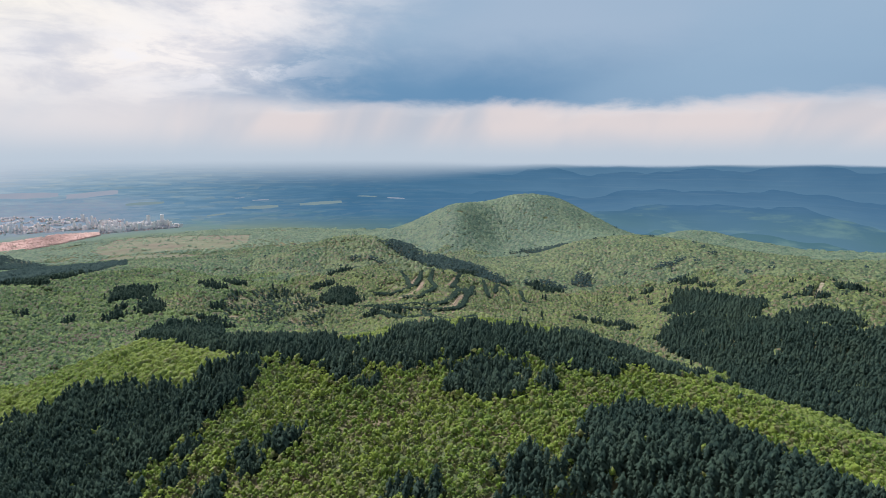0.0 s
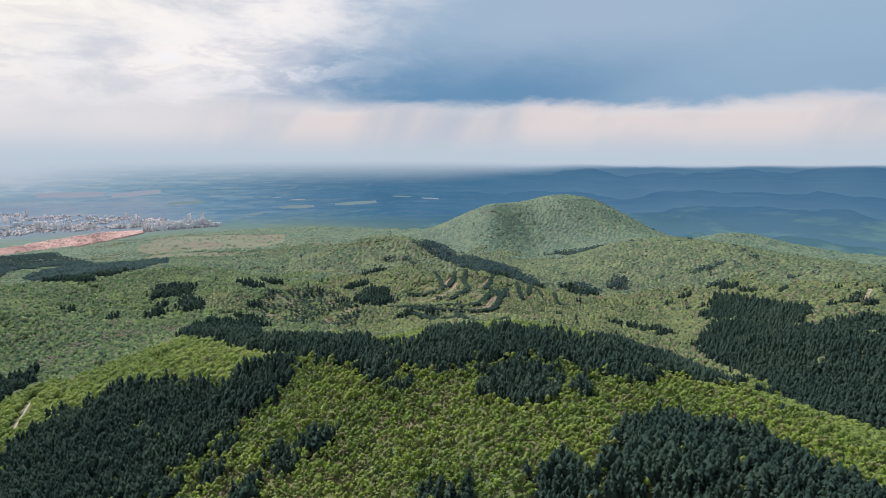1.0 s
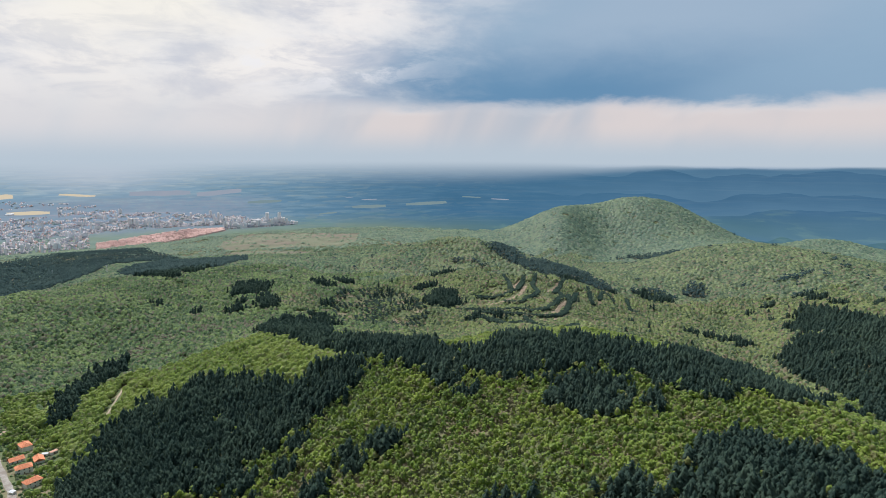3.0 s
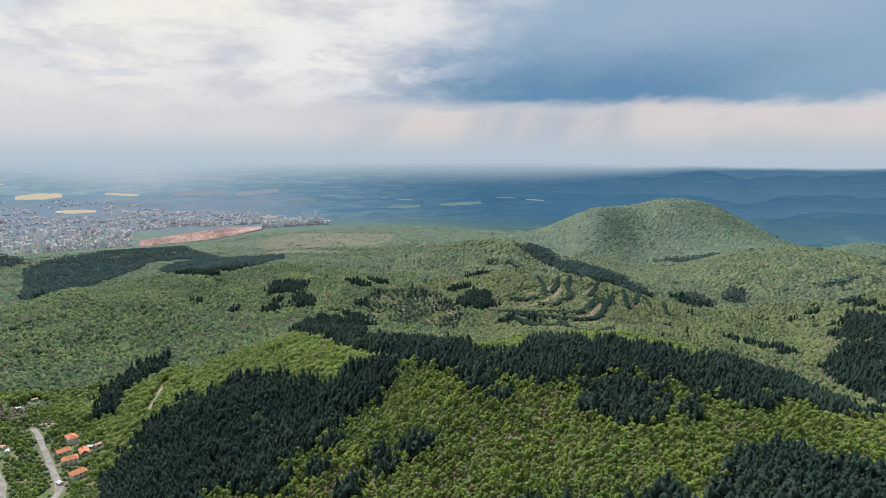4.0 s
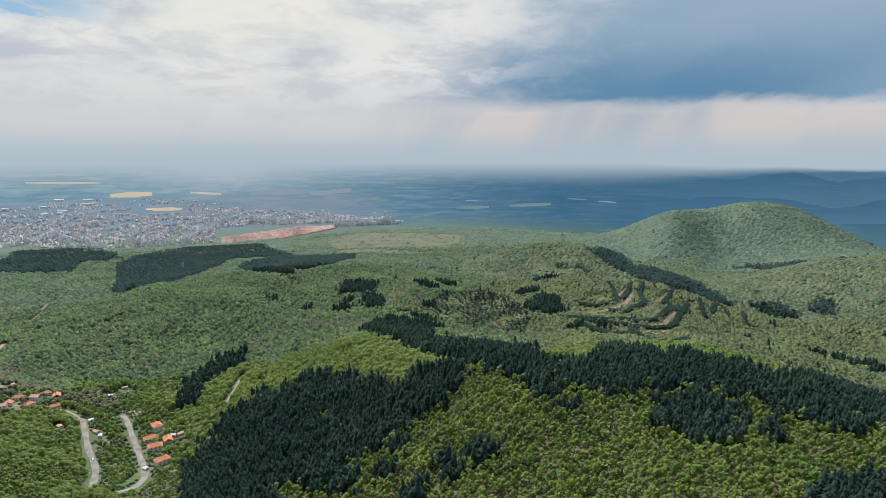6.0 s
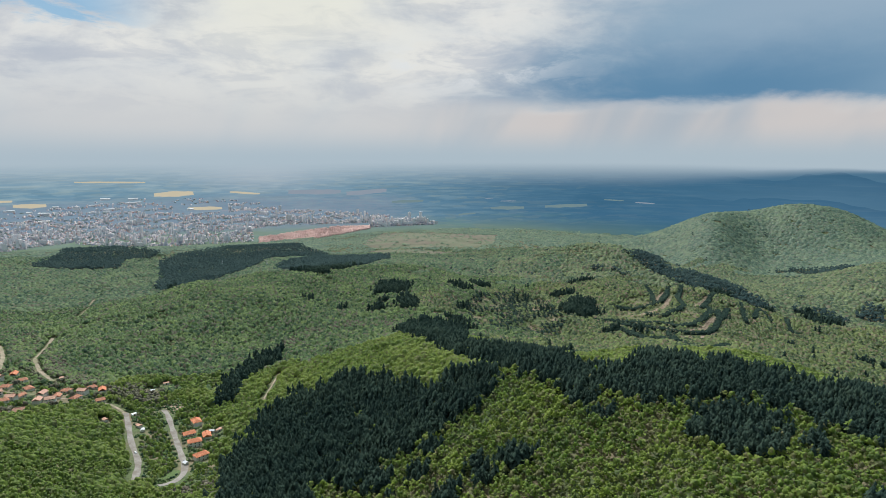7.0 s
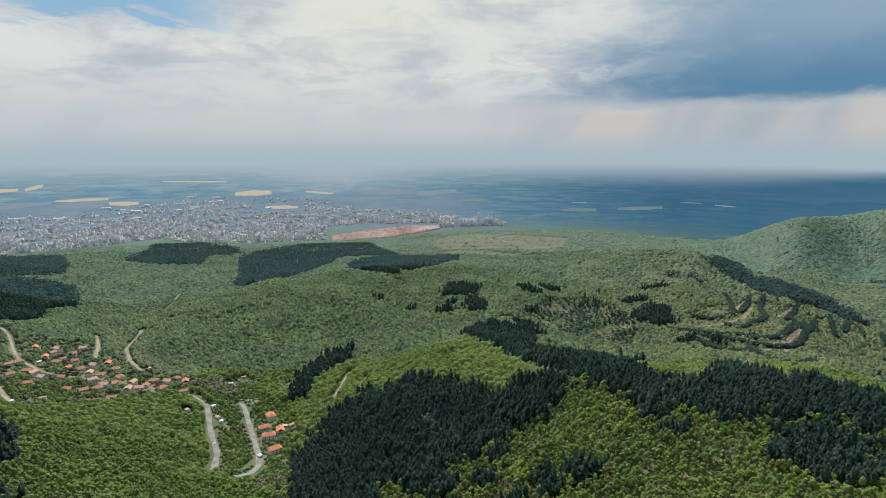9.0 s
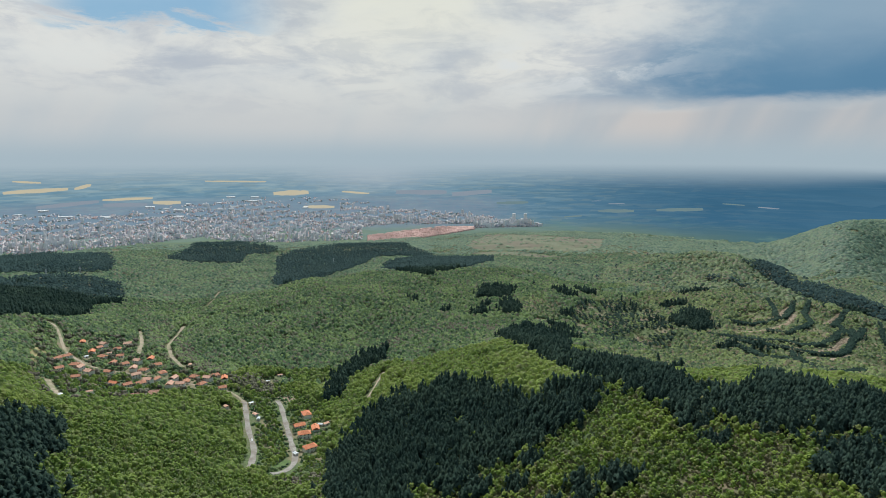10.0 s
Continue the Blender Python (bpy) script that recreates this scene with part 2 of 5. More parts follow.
def land(x, y):
    """Height of the tree tops' sheet over the eye's level at the start."""
    wide, bearing = np.hypot(x, y), np.degrees(np.arctan2(-x, y))
    s = np.clip((wide - 2300) / 1000, 0, 1)
    z = -300 - 190 * s * s * (3 - 2 * s)
    for kx, ky, h, length, width, turn in KNOLLS:
        c, s = math.cos(radians(turn)), math.sin(radians(turn))
        u, v = (x - kx) * c + (y - ky) * s, (y - ky) * c - (x - kx) * s
        z = z + h * np.exp(-(u / length) ** 2 - (v / width) ** 2)
    ring = np.log(np.maximum(wide, 250.0) / 290) / math.log(1.19)
    out = np.clip(wide / 250, 0, 1)
    out = out * out * (3 - 2 * out)
    z = z + 40 * (1 - out)
    for i, heights in enumerate(SWELLS_NEAR + SWELLS_MIDDLE + SWELLS_FAR):
        swell = sum(h * np.exp(-((bearing - b) / 7.3) ** 2) for h, b in zip(heights, BEARINGS))
        z = z + out * swell * np.exp(-((ring - i) / 1.05) ** 2)
    return z


def ripple(x, y):
    """Small unevenness of the slopes."""
    r = np.hypot(x, y)
    fade = np.clip((r - 250) / 800, 0, 1)
    folds = np.clip((r - 800) / 250, 0, 1) * np.clip((1900 - r) / 500, 0, 1) * np.clip((66 - np.degrees(np.arctan2(-x, y))) / 14, 0, 1)
    return fade * (2.2 * np.sin(x / 37 + 1.3 * np.sin(y / 53)) * np.sin(y / 41 + np.sin(x / 29)) + 4.0 * np.sin(x / 97 + 0.7) * np.sin(y / 113 + 0.4)) + folds * 7.0 * np.sin(x / 52 + y / 90 + 0.9 * np.sin(y / 77)) * np.sin(y / 60 - x / 140 + 0.8 * np.sin(x / 83))


def ground_z(x, y):
    return EYE - 9.5 + land(x, y) + ripple(x, y) * 0.85


def raw_mesh(name, co, tri, mat):
    """A mesh of triangles out of two arrays."""
    me = bpy.data.meshes.new(name)
    nt = len(tri)
    me.vertices.add(len(co))
    me.vertices.foreach_set("co", np.ascontiguousarray(co, np.float32).ravel())
    me.loops.add(nt * 3)
    me.loops.foreach_set("vertex_index", np.ascontiguousarray(tri, np.int32).ravel())
    me.polygons.add(nt)
    me.polygons.foreach_set("loop_start", np.arange(0, nt * 3, 3, dtype=np.int32))
    me.update(calc_edges=True)
    me.materials.append(mat)
    return me


def polar_sheet(name, angles, radii, height, mat, closed=True):
    a, r = np.meshgrid(np.radians(angles), radii)
    x, y = -np.sin(a) * r, np.cos(a) * r
    z = height(x, y)
    co = np.stack([x, y, z], -1).reshape(-1, 3)
    m, k = len(radii), len(angles)
    i, j = np.meshgrid(np.arange(m - 1), np.arange(k if closed else k - 1), indexing="ij")
    j2 = (j + 1) % k
    a0, a1, b0, b1 = i * k + j, i * k + j2, (i + 1) * k + j, (i + 1) * k + j2
    tri = np.concatenate([np.stack([a0, b0, b1], -1).reshape(-1, 3), np.stack([a0, b1, a1], -1).reshape(-1, 3)])
    tri = tri[:, ::-1]
    me = raw_mesh(name, co, tri, mat)
    me.polygons.foreach_set("use_smooth", np.ones(len(me.polygons), bool))
    return new(name, me)


ANGLES = np.concatenate([np.arange(-48, 84, 0.4), np.arange(84, 312, 3.0)])
EDGE = 3360.0
RADII = np.concatenate([[0.5], np.arange(20, 200, 20), np.geomspace(200, EDGE, 200)])
ground = polar_sheet("ground", ANGLES, RADII, ground_z, GRASS)
tagged(ground, "hilly ground of rough grass and dry earth between woods", "ground", kind="structure")

# ---- the far plain, a glowing backdrop with haze painted into its colour ----
FAR_HILLS = [(-24.0, 4300, 20, 3.2, 220), (-31.5, 4350, 24, 4.0, 240), (-16.0, 4300, 10, 3.5, 200), (-9.5, 4400, 8, 3.0, 200), (-38.0, 4200, 26, 4.0, 260),
             (-20.0, 3300, 40, 7.0, 300), (-31.0, 3200, 55, 6.0, 330), (-14.0, 2950, 45, 5.0, 220), (-27.0, 2750, 40, 6.0, 160)]


def far_z(x, y):
    """The plain beyond the hills, drawn closer together the farther it lies."""
    wide = np.hypot(x, y)
    r = np.interp(wide, STANDS, LAID)
    s = np.clip((r - 2600) / (4850 - 2600), 0, 0.9999)
    drop = 0.016 + 0.147 * (1 - s) ** 1.5
    z = -r * drop
    a = np.degrees(np.arctan2(-x, y))
    for turn, away, high, span, deep in FAR_HILLS:
        z = z + high * np.exp(-((a - turn) / span) ** 2 - ((r - away) / deep) ** 2)
    z = EYE + (z + 0.0066 * r) * wide / r
    blend = np.clip((wide - EDGE) / 110, 0, 1)
    return ground_z(x, y) * (1 - blend) + z * blend


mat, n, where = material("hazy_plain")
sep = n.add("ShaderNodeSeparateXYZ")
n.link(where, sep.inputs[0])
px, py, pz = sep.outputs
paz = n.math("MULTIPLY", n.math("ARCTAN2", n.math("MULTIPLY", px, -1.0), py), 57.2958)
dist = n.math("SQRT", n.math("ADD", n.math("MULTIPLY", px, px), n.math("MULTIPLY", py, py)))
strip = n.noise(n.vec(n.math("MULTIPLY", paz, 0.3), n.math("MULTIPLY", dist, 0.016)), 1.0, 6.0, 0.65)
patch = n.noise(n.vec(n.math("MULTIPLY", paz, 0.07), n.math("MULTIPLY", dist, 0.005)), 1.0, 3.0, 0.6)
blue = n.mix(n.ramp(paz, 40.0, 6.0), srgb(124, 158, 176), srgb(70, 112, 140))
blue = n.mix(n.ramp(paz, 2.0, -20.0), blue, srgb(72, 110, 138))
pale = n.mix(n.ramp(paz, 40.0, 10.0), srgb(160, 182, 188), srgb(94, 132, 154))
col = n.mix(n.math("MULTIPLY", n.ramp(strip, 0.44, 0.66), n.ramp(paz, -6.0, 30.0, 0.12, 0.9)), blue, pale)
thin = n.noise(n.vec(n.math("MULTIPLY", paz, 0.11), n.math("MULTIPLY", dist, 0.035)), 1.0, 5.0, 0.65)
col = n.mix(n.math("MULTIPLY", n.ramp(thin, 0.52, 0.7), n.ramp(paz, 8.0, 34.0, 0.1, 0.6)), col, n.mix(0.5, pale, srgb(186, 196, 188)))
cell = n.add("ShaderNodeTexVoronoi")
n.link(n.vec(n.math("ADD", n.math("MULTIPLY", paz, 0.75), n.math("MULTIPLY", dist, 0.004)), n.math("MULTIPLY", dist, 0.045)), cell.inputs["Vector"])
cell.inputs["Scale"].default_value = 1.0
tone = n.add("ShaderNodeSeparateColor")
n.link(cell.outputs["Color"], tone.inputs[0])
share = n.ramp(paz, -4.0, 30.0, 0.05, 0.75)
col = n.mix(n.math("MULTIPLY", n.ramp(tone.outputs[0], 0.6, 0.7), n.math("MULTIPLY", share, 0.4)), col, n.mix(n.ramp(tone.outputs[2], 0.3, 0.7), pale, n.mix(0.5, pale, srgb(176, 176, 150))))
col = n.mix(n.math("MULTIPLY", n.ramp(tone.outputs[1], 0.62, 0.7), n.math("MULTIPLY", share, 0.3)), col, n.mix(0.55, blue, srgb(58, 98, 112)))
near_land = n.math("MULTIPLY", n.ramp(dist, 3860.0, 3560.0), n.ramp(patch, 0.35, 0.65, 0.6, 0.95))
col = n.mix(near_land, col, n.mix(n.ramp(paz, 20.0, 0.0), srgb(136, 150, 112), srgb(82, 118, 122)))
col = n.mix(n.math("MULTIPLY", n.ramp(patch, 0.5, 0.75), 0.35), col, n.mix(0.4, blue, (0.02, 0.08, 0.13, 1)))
# sunlit patches painted on the nearer part of the plain
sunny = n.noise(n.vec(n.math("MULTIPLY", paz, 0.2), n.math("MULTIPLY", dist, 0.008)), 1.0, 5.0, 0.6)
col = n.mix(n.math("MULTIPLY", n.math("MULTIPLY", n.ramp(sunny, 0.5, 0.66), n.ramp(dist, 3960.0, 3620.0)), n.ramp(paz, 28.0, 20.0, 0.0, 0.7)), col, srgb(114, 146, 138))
# wooded ridges painted one behind another, hazed paler at the foot, on the far side
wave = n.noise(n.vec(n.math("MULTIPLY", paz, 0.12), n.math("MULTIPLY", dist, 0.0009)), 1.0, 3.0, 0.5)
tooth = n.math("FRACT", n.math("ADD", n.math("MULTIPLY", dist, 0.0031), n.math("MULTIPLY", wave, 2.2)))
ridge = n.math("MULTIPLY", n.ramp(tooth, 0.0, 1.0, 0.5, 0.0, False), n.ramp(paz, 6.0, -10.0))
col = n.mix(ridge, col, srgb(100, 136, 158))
# brighter haze under a light shaft, painted on the plain
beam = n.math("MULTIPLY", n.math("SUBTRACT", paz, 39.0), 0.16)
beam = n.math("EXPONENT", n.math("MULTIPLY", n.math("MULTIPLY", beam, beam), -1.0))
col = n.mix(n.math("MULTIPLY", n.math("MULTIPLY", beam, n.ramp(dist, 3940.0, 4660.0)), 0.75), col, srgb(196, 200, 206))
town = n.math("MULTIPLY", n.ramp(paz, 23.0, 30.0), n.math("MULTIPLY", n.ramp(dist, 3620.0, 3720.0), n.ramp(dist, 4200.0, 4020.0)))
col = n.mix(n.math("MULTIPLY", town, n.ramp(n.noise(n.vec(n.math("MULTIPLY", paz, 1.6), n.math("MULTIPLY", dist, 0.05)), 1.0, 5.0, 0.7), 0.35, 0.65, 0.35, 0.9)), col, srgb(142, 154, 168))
# skyline and distance haze, painted paler towards the rim
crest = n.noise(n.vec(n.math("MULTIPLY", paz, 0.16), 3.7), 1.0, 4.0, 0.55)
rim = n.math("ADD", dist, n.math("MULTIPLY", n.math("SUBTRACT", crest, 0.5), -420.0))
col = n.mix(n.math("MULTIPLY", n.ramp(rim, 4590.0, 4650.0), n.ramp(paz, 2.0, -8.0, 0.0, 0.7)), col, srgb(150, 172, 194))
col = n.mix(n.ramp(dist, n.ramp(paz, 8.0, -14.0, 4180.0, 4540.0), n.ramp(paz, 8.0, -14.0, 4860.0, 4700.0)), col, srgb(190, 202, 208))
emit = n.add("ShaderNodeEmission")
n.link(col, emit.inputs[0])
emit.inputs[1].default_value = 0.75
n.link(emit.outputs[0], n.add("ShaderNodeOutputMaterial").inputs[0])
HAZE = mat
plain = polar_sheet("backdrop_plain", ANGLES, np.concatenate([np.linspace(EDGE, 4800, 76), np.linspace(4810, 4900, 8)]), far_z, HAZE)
tagged(plain, "distant flat farmland in painted blue haze under rain clouds", "plain", kind="structure")

# ---- plan: outlines of stands, clearings and roads ----
PINE_SLOPE = [(-397, 515), (-380, 538), (-359, 566), (-300, 545), (-213, 502), (-219, 535), (-192, 549), (-167, 536), (-159, 500), (-168, 476), (-177, 456), (-191, 438), (-200, 416), (-221, 419), (-220, 402), (-194, 370), (-306, 389)]
PINE_SLOPE_B = [(-338, 345), (-392, 414), (-409, 459), (-429, 510), (-413, 534), (-393, 544), (-244, 340), (-293, 299)]
PINE_CREST = [(75, 434), (84, 436), (90, 467), (82, 469)]
PINE_STRIP = [(-103, 502), (-90, 480), (-76, 482), (-77, 494), (-95, 507)]
PINE_FRONT = [(74, 319), (85, 354), (103, 386), (127, 400), (150, 388), (175, 395), (182, 361), (195, 321), (206, 300), (216, 278), (267, 292), (195, 248), (62, 285)]
PINE_FRONT_B = [(30, 302), (34, 322), (52, 340), (59, 323), (62, 302), (51, 292)]
PLANTATION = [(363, 1004), (354, 905), (363, 837), (370, 767), (352, 687), (355, 631), (373, 602), (387, 579), (382, 528), (384, 482), (416, 476), (682, 806), (574, 814), (534, 855), (509, 926), (481, 994), (441, 1051), (416, 1074)]
PLANTATION_TOP = [(421, 1158), (421, 1115), (467, 1022), (508, 949), (548, 1018), (537, 1114), (516, 1211), (488, 1252), (451, 1168)]
PLANTATION_BACK = [(516, 940), (526, 897), (551, 858), (587, 834), (616, 878), (597, 934), (556, 935)]
HILL_LINE = [(-173, 1631), (-137, 1594), (-99, 1545), (-33, 1476), (30, 1476), (78, 1462), (124, 1439), (164, 1435), (160, 1491), (120, 1564), (85, 1610), (50, 1687), (-14, 1680), (-66, 1615), (-156, 2427), (-146, 1666)]
CLUMP_A = [(203, 1498), (220, 1448), (245, 1399), (275, 1381), (293, 1435), (276, 1483), (244, 1517)]
CLUMP_B = [(315, 1483), (318, 1446), (349, 1426), (371, 1454), (374, 1515), (348, 1545)]
CLUMP_C = [(-580, 1037), (-562, 1020), (-541, 1022), (-521, 1059), (-526, 1092), (-546, 1131), (-586, 1129), (-596, 1096)]
CLUMP_D = [(-506, 986), (-484, 952), (-448, 948), (-459, 982), (-484, 1019), (-511, 1028)]
COPSE = [(-243, 1196), (-226, 1142), (-174, 1123), (-167, 1164), (-188, 1254), (-232, 1267)]
BAND_A = [(-1545, 1397), (-1347, 1222), (-1191, 1060), (-1062, 982), (-1122, 1133), (-1177, 1376), (-1305, 1644), (-1175, 1729), (-1205, 1829), (-1343, 1900), (-1989, 2510), (-1639, 1784), (-1616, 1555)]
BAND_B = [(-1125, 1444), (-909, 1176), (-842, 1166), (-782, 1116), (-739, 1120), (-775, 1174), (-732, 1168), (-725, 1260), (-881, 1673), (-1000, 1899), (-1061, 1806), (-1142, 1751), (-1183, 1640)]
DARK_WOOD = [(-1005, 345), (-1038, 417), (-1086, 468), (-1099, 507), (-1132, 568), (-1220, 624), (-1233, 652), (-1224, 686), (-1295, 731), (-1423, 796), (-1485, 765), (-1517, 708), (-1447, 589), (-1385, 481)]
CREST_WOOD = [(-1498, 522), (-1517, 619), (-1539, 719), (-1549, 840), (-1627, 906), (-1906, 1039), (-2070, 972), (-3112, 1092)]
CREST_WOOD_B = [(-1735, 1123), (-1633, 1138), (-1535, 1242), (-1650, 1360), (-1625, 1433), (-1674, 1529), (-1874, 1547), (-2658, 1954), (-1881, 1314)]
WOOD_LEFT = [(-453, 143), (-492, 210), (-475, 218), (-406, 176), (-381, 154), (-355, 154), (-327, 138), (-328, 99)]
SLOPE_LINE = [(-520, 536), (-573, 613), (-605, 713), (-583, 756), (-553, 703), (-545, 617), (-497, 541)]
FAR_STRIPE = [(216, 2286), (313, 2295), (373, 2046), (419, 2042), (449, 2239), (321, 2358)]
VILLAGE = [(-1029, 428), (-1052, 484), (-965, 490), (-964, 559), (-802, 503), (-716, 496), (-669, 513), (-600, 483), (-640, 457), (-641, 399), (-612, 320), (-590, 265), (-588, 238)]
GLEN = [(-669, 513), (-632, 557), (-517, 533), (-431, 460), (-374, 382), (-365, 327), (-416, 342), (-505, 404), (-585, 470)]
MEADOW = [(-1845, 2717), (-1731, 2791), (-1576, 2854), (-536, 2253), (-260, 1599), (-382, 1603), (-645, 1779), (-833, 1708), (-1125, 1928), (-1279, 1936)]
PLOUGH_FIELD = [(-631, 335), (-655, 359), (-671, 394), (-672, 417), (-653, 401), (-632, 350)]
LAWN = [(-638, 294), (-683, 330), (-636, 308), (-615, 287)]
CLEARING_A = [(-894, 368), (-879, 381), (-843, 374), (-816, 346), (-820, 336)]
CLEARING_B = [(-595, 241), (-637, 277), (-597, 268), (-533, 215)]
FALLOW_A = [(-1136, 1963), (-958, 1967), (-835, 1944), (-740, 1991), (-942, 2059), (-1098, 2017)]
FALLOW_B = [(-1571, 2898), (-1437, 2967), (-1083, 2785), (-811, 2588), (-728, 2253), (-767, 2181), (-962, 2103), (-1130, 2040), (-1208, 2074), (-1439, 2537)]
HOOK_MEADOW = [(-426, 367), (-421, 379), (-428, 395), (-436, 393)]
QUARRY = [(-576, 512), (-566, 534), (-553, 519), (-555, 505)]
THICKET = [(-392, 333), (-377, 401), (-317, 348), (-353, 305)]
STREAM_WOOD = [(-1067, 637), (-1062, 683), (-881, 594), (-733, 526), (-662, 553), (-592, 530), (-586, 506), (-692, 495), (-767, 491), (-880, 536)]
TERRACES = [(-148, 1271), (-126, 1077), (-21, 948), (84, 1017), (132, 1197), (87, 1385), (-18, 1436), (-93, 1341)]
SCRUB = [(-393, 1045), (-349, 975), (-278, 990), (-209, 1027), (-216, 1115), (-298, 1290), (-384, 1288), (-417, 1172)]
TERRACE_A = [(-144, 1236), (-108, 1223), (-81, 1253), (-59, 1291), (-53, 1363), (-51, 1459)]
TERRACE_B = [(-163, 1116), (-118, 1094), (-75, 1078), (-50, 1099), (-24, 1084), (2, 1124), (21, 1192), (34, 1276), (31, 1324)]
TERRACE_C = [(-116, 1074), (-62, 1034), (-22, 1020), (2, 1028), (22, 1072), (39, 1135), (50, 1235), (42, 1299)]
TERRACE_D = [(-32, 1000), (-12, 928), (23, 884), (52, 959)]
TERRACE_E = [(-76, 1174), (-48, 1175), (-21, 1232), (-16, 1280), (-30, 1364), (-25, 1464)]
TERRACE_F = [(-112, 1042), (-68, 978), (-30, 964)]
TERRACE_G = [(-98, 1421), (-80, 1342), (-74, 1286)]
TERRACE_H = [(18, 1308), (33, 1412), (44, 1471)]
TERRACE_I = [(48, 1319), (55, 1243), (67, 1362)]
TERRACE_J = [(117, 1351), (132, 1426), (149, 1360)]
TERRACE_K = [(180, 1397), (180, 1324), (190, 1319)]
TERRACE_L = [(96, 1425), (100, 1296)]
BENCH_A = [(-113, 1159), (-87, 1177), (-67, 1214), (-49, 1263), (-45, 1343)]
BENCH_B = [(-66, 1302), (-60, 1407)]
BENCH_C = [(8, 1332), (29, 1432)]
BENCH_D = [(53, 1347), (68, 1314)]
BENCH_E = [(114, 1315), (127, 1422)]
BENCH_F = [(-43, 1047), (-13, 1056), (18, 1116), (40, 1227)]
BENCH_G = [(-12, 992), (16, 1016), (41, 1111)]
BENCH_H = [(-29, 1336), (-24, 1432)]
BENCH_I = [(148, 1348), (148, 1408)]
ROAD_LOOP = [(-586, 469), (-547, 440), (-516, 416), (-478, 392), (-455, 371), (-435, 350)]
ROAD_HOOK = [(-414, 357), (-411, 373), (-425, 399), (-469, 433), (-517, 469), (-549, 494), (-567, 504)]
ROAD_VILLAGE = [(-586, 469), (-623, 480), (-652, 474), (-677, 452), (-715, 446), (-741, 426), (-770, 407), (-798, 395), (-850, 397), (-899, 415), (-977, 448), (-1042, 468), (-1073, 458)]
TRACK_VALLEY = [(-1019, 600), (-925, 547), (-835, 487)]
TRACK_BEND = [(-998, 671), (-923, 596), (-859, 548), (-792, 512), (-741, 493)]
TRACK_SLOPE = [(-1293, 994), (-1159, 859), (-1089, 779)]
TRACK_CREST = [(-418, 961), (-411, 990), (-405, 1014)]
TRACK_FAR = [(633, 1010), (670, 1067), (704, 1112), (728, 1149)]
TRACK_RIDGE = [(-514, 652), (-484, 594), (-466, 557)]
LANE = [(-736, 320), (-630, 283)]
COTTAGES = [(-503, 490), (-489, 465), (-468, 469), (-465, 449), (-433, 425)]
LANE_HOUSES = [(-728, 455), (-694, 448), (-680, 456), (-691, 475), (-672, 482), (-666, 503), (-639, 479), (-663, 466), (-670, 441), (-709, 433), (-682, 501), (-674, 429)]
VILLAGE_HOUSES = [(-918, 451), (-880, 454), (-866, 473), (-887, 501), (-795, 427), (-785, 437), (-784, 455), (-793, 479), (-786, 356), (-800, 381), (-758, 377), (-743, 354), (-825, 430), (-756, 432), (-704, 377), (-697, 389), (-700, 408), (-703, 419), (-826, 373), (-836, 390), (-895, 470), (-856, 432), (-822, 452), (-750, 442), (-780, 377), (-759, 401), (-762, 469), (-727, 418)]
SHEDS = [(-575, 470), (-544, 450), (-533, 445), (-662, 328), (-629, 284), (-743, 506), (-625, 541), (-632, 569), (-470, 479), (-465, 483), (-437, 409), (-843, 449), (-830, 411), (-580, 438)]
PINE_GROUPS = [(-113, 406), (-107, 411), (-138, 398), (-131, 388), (-153, 375), (-154, 366), (-187, 396), (-83, 482), (-75, 483), (-60, 461), (-121, 407), (-186, 422), (338, 698), (333, 758), (-28, 331), (-8, 324), (-411, 550), (128, 396), (80, 318)]

CREST_STAND = [(-35, 495), (-11, 496), (8, 500), (32, 503), (61, 504), (84, 497), (99, 478), (116, 470), (133, 474), (144, 479), (151, 531), (165, 514), (187, 507), (239, 546), (323, 793), (311, 891), (304, 978), (264, 1006), (115, 585), (78, 599), (33, 619), (-8, 636), (-55, 782)]
CREST_CLUMP = [(1, 448), (10, 480), (27, 491), (55, 489), (67, 483), (62, 440), (54, 421), (36, 423), (16, 432)]
STRIP_STAND = [(-421, 823), (-322, 689), (-238, 594), (-165, 544), (-127, 521), (-79, 502), (-34, 483), (-11, 484), (-7, 568), (-33, 651), (-52, 590), (-66, 560), (-94, 564), (-192, 789), (-212, 642), (-264, 696), (-323, 866), (-364, 906), (-418, 908), (-419, 864)]
THICKETS = [(-456, 1187, 18), (-450, 1267, 14), (-440, 1291, 14), (-342, 1225, 24), (-321, 1260, 20), (-347, 1161, 14), (-376, 1165, 14), (-256, 1328, 15), (-277, 1319, 12), (-265, 1166, 20), (-265, 1096, 12), (-409, 1472, 9), (-379, 1468, 8), (-436, 1469, 8), (-592, 1632, 8), (-233, 1421, 14), (-259, 1417, 11), (-226, 1515, 11), (-175, 1510, 9), (-156, 1492, 9), (543, 1458, 17), (586, 1484, 13), (516, 1455, 10), (685, 1525, 9), (520, 1339, 17)]
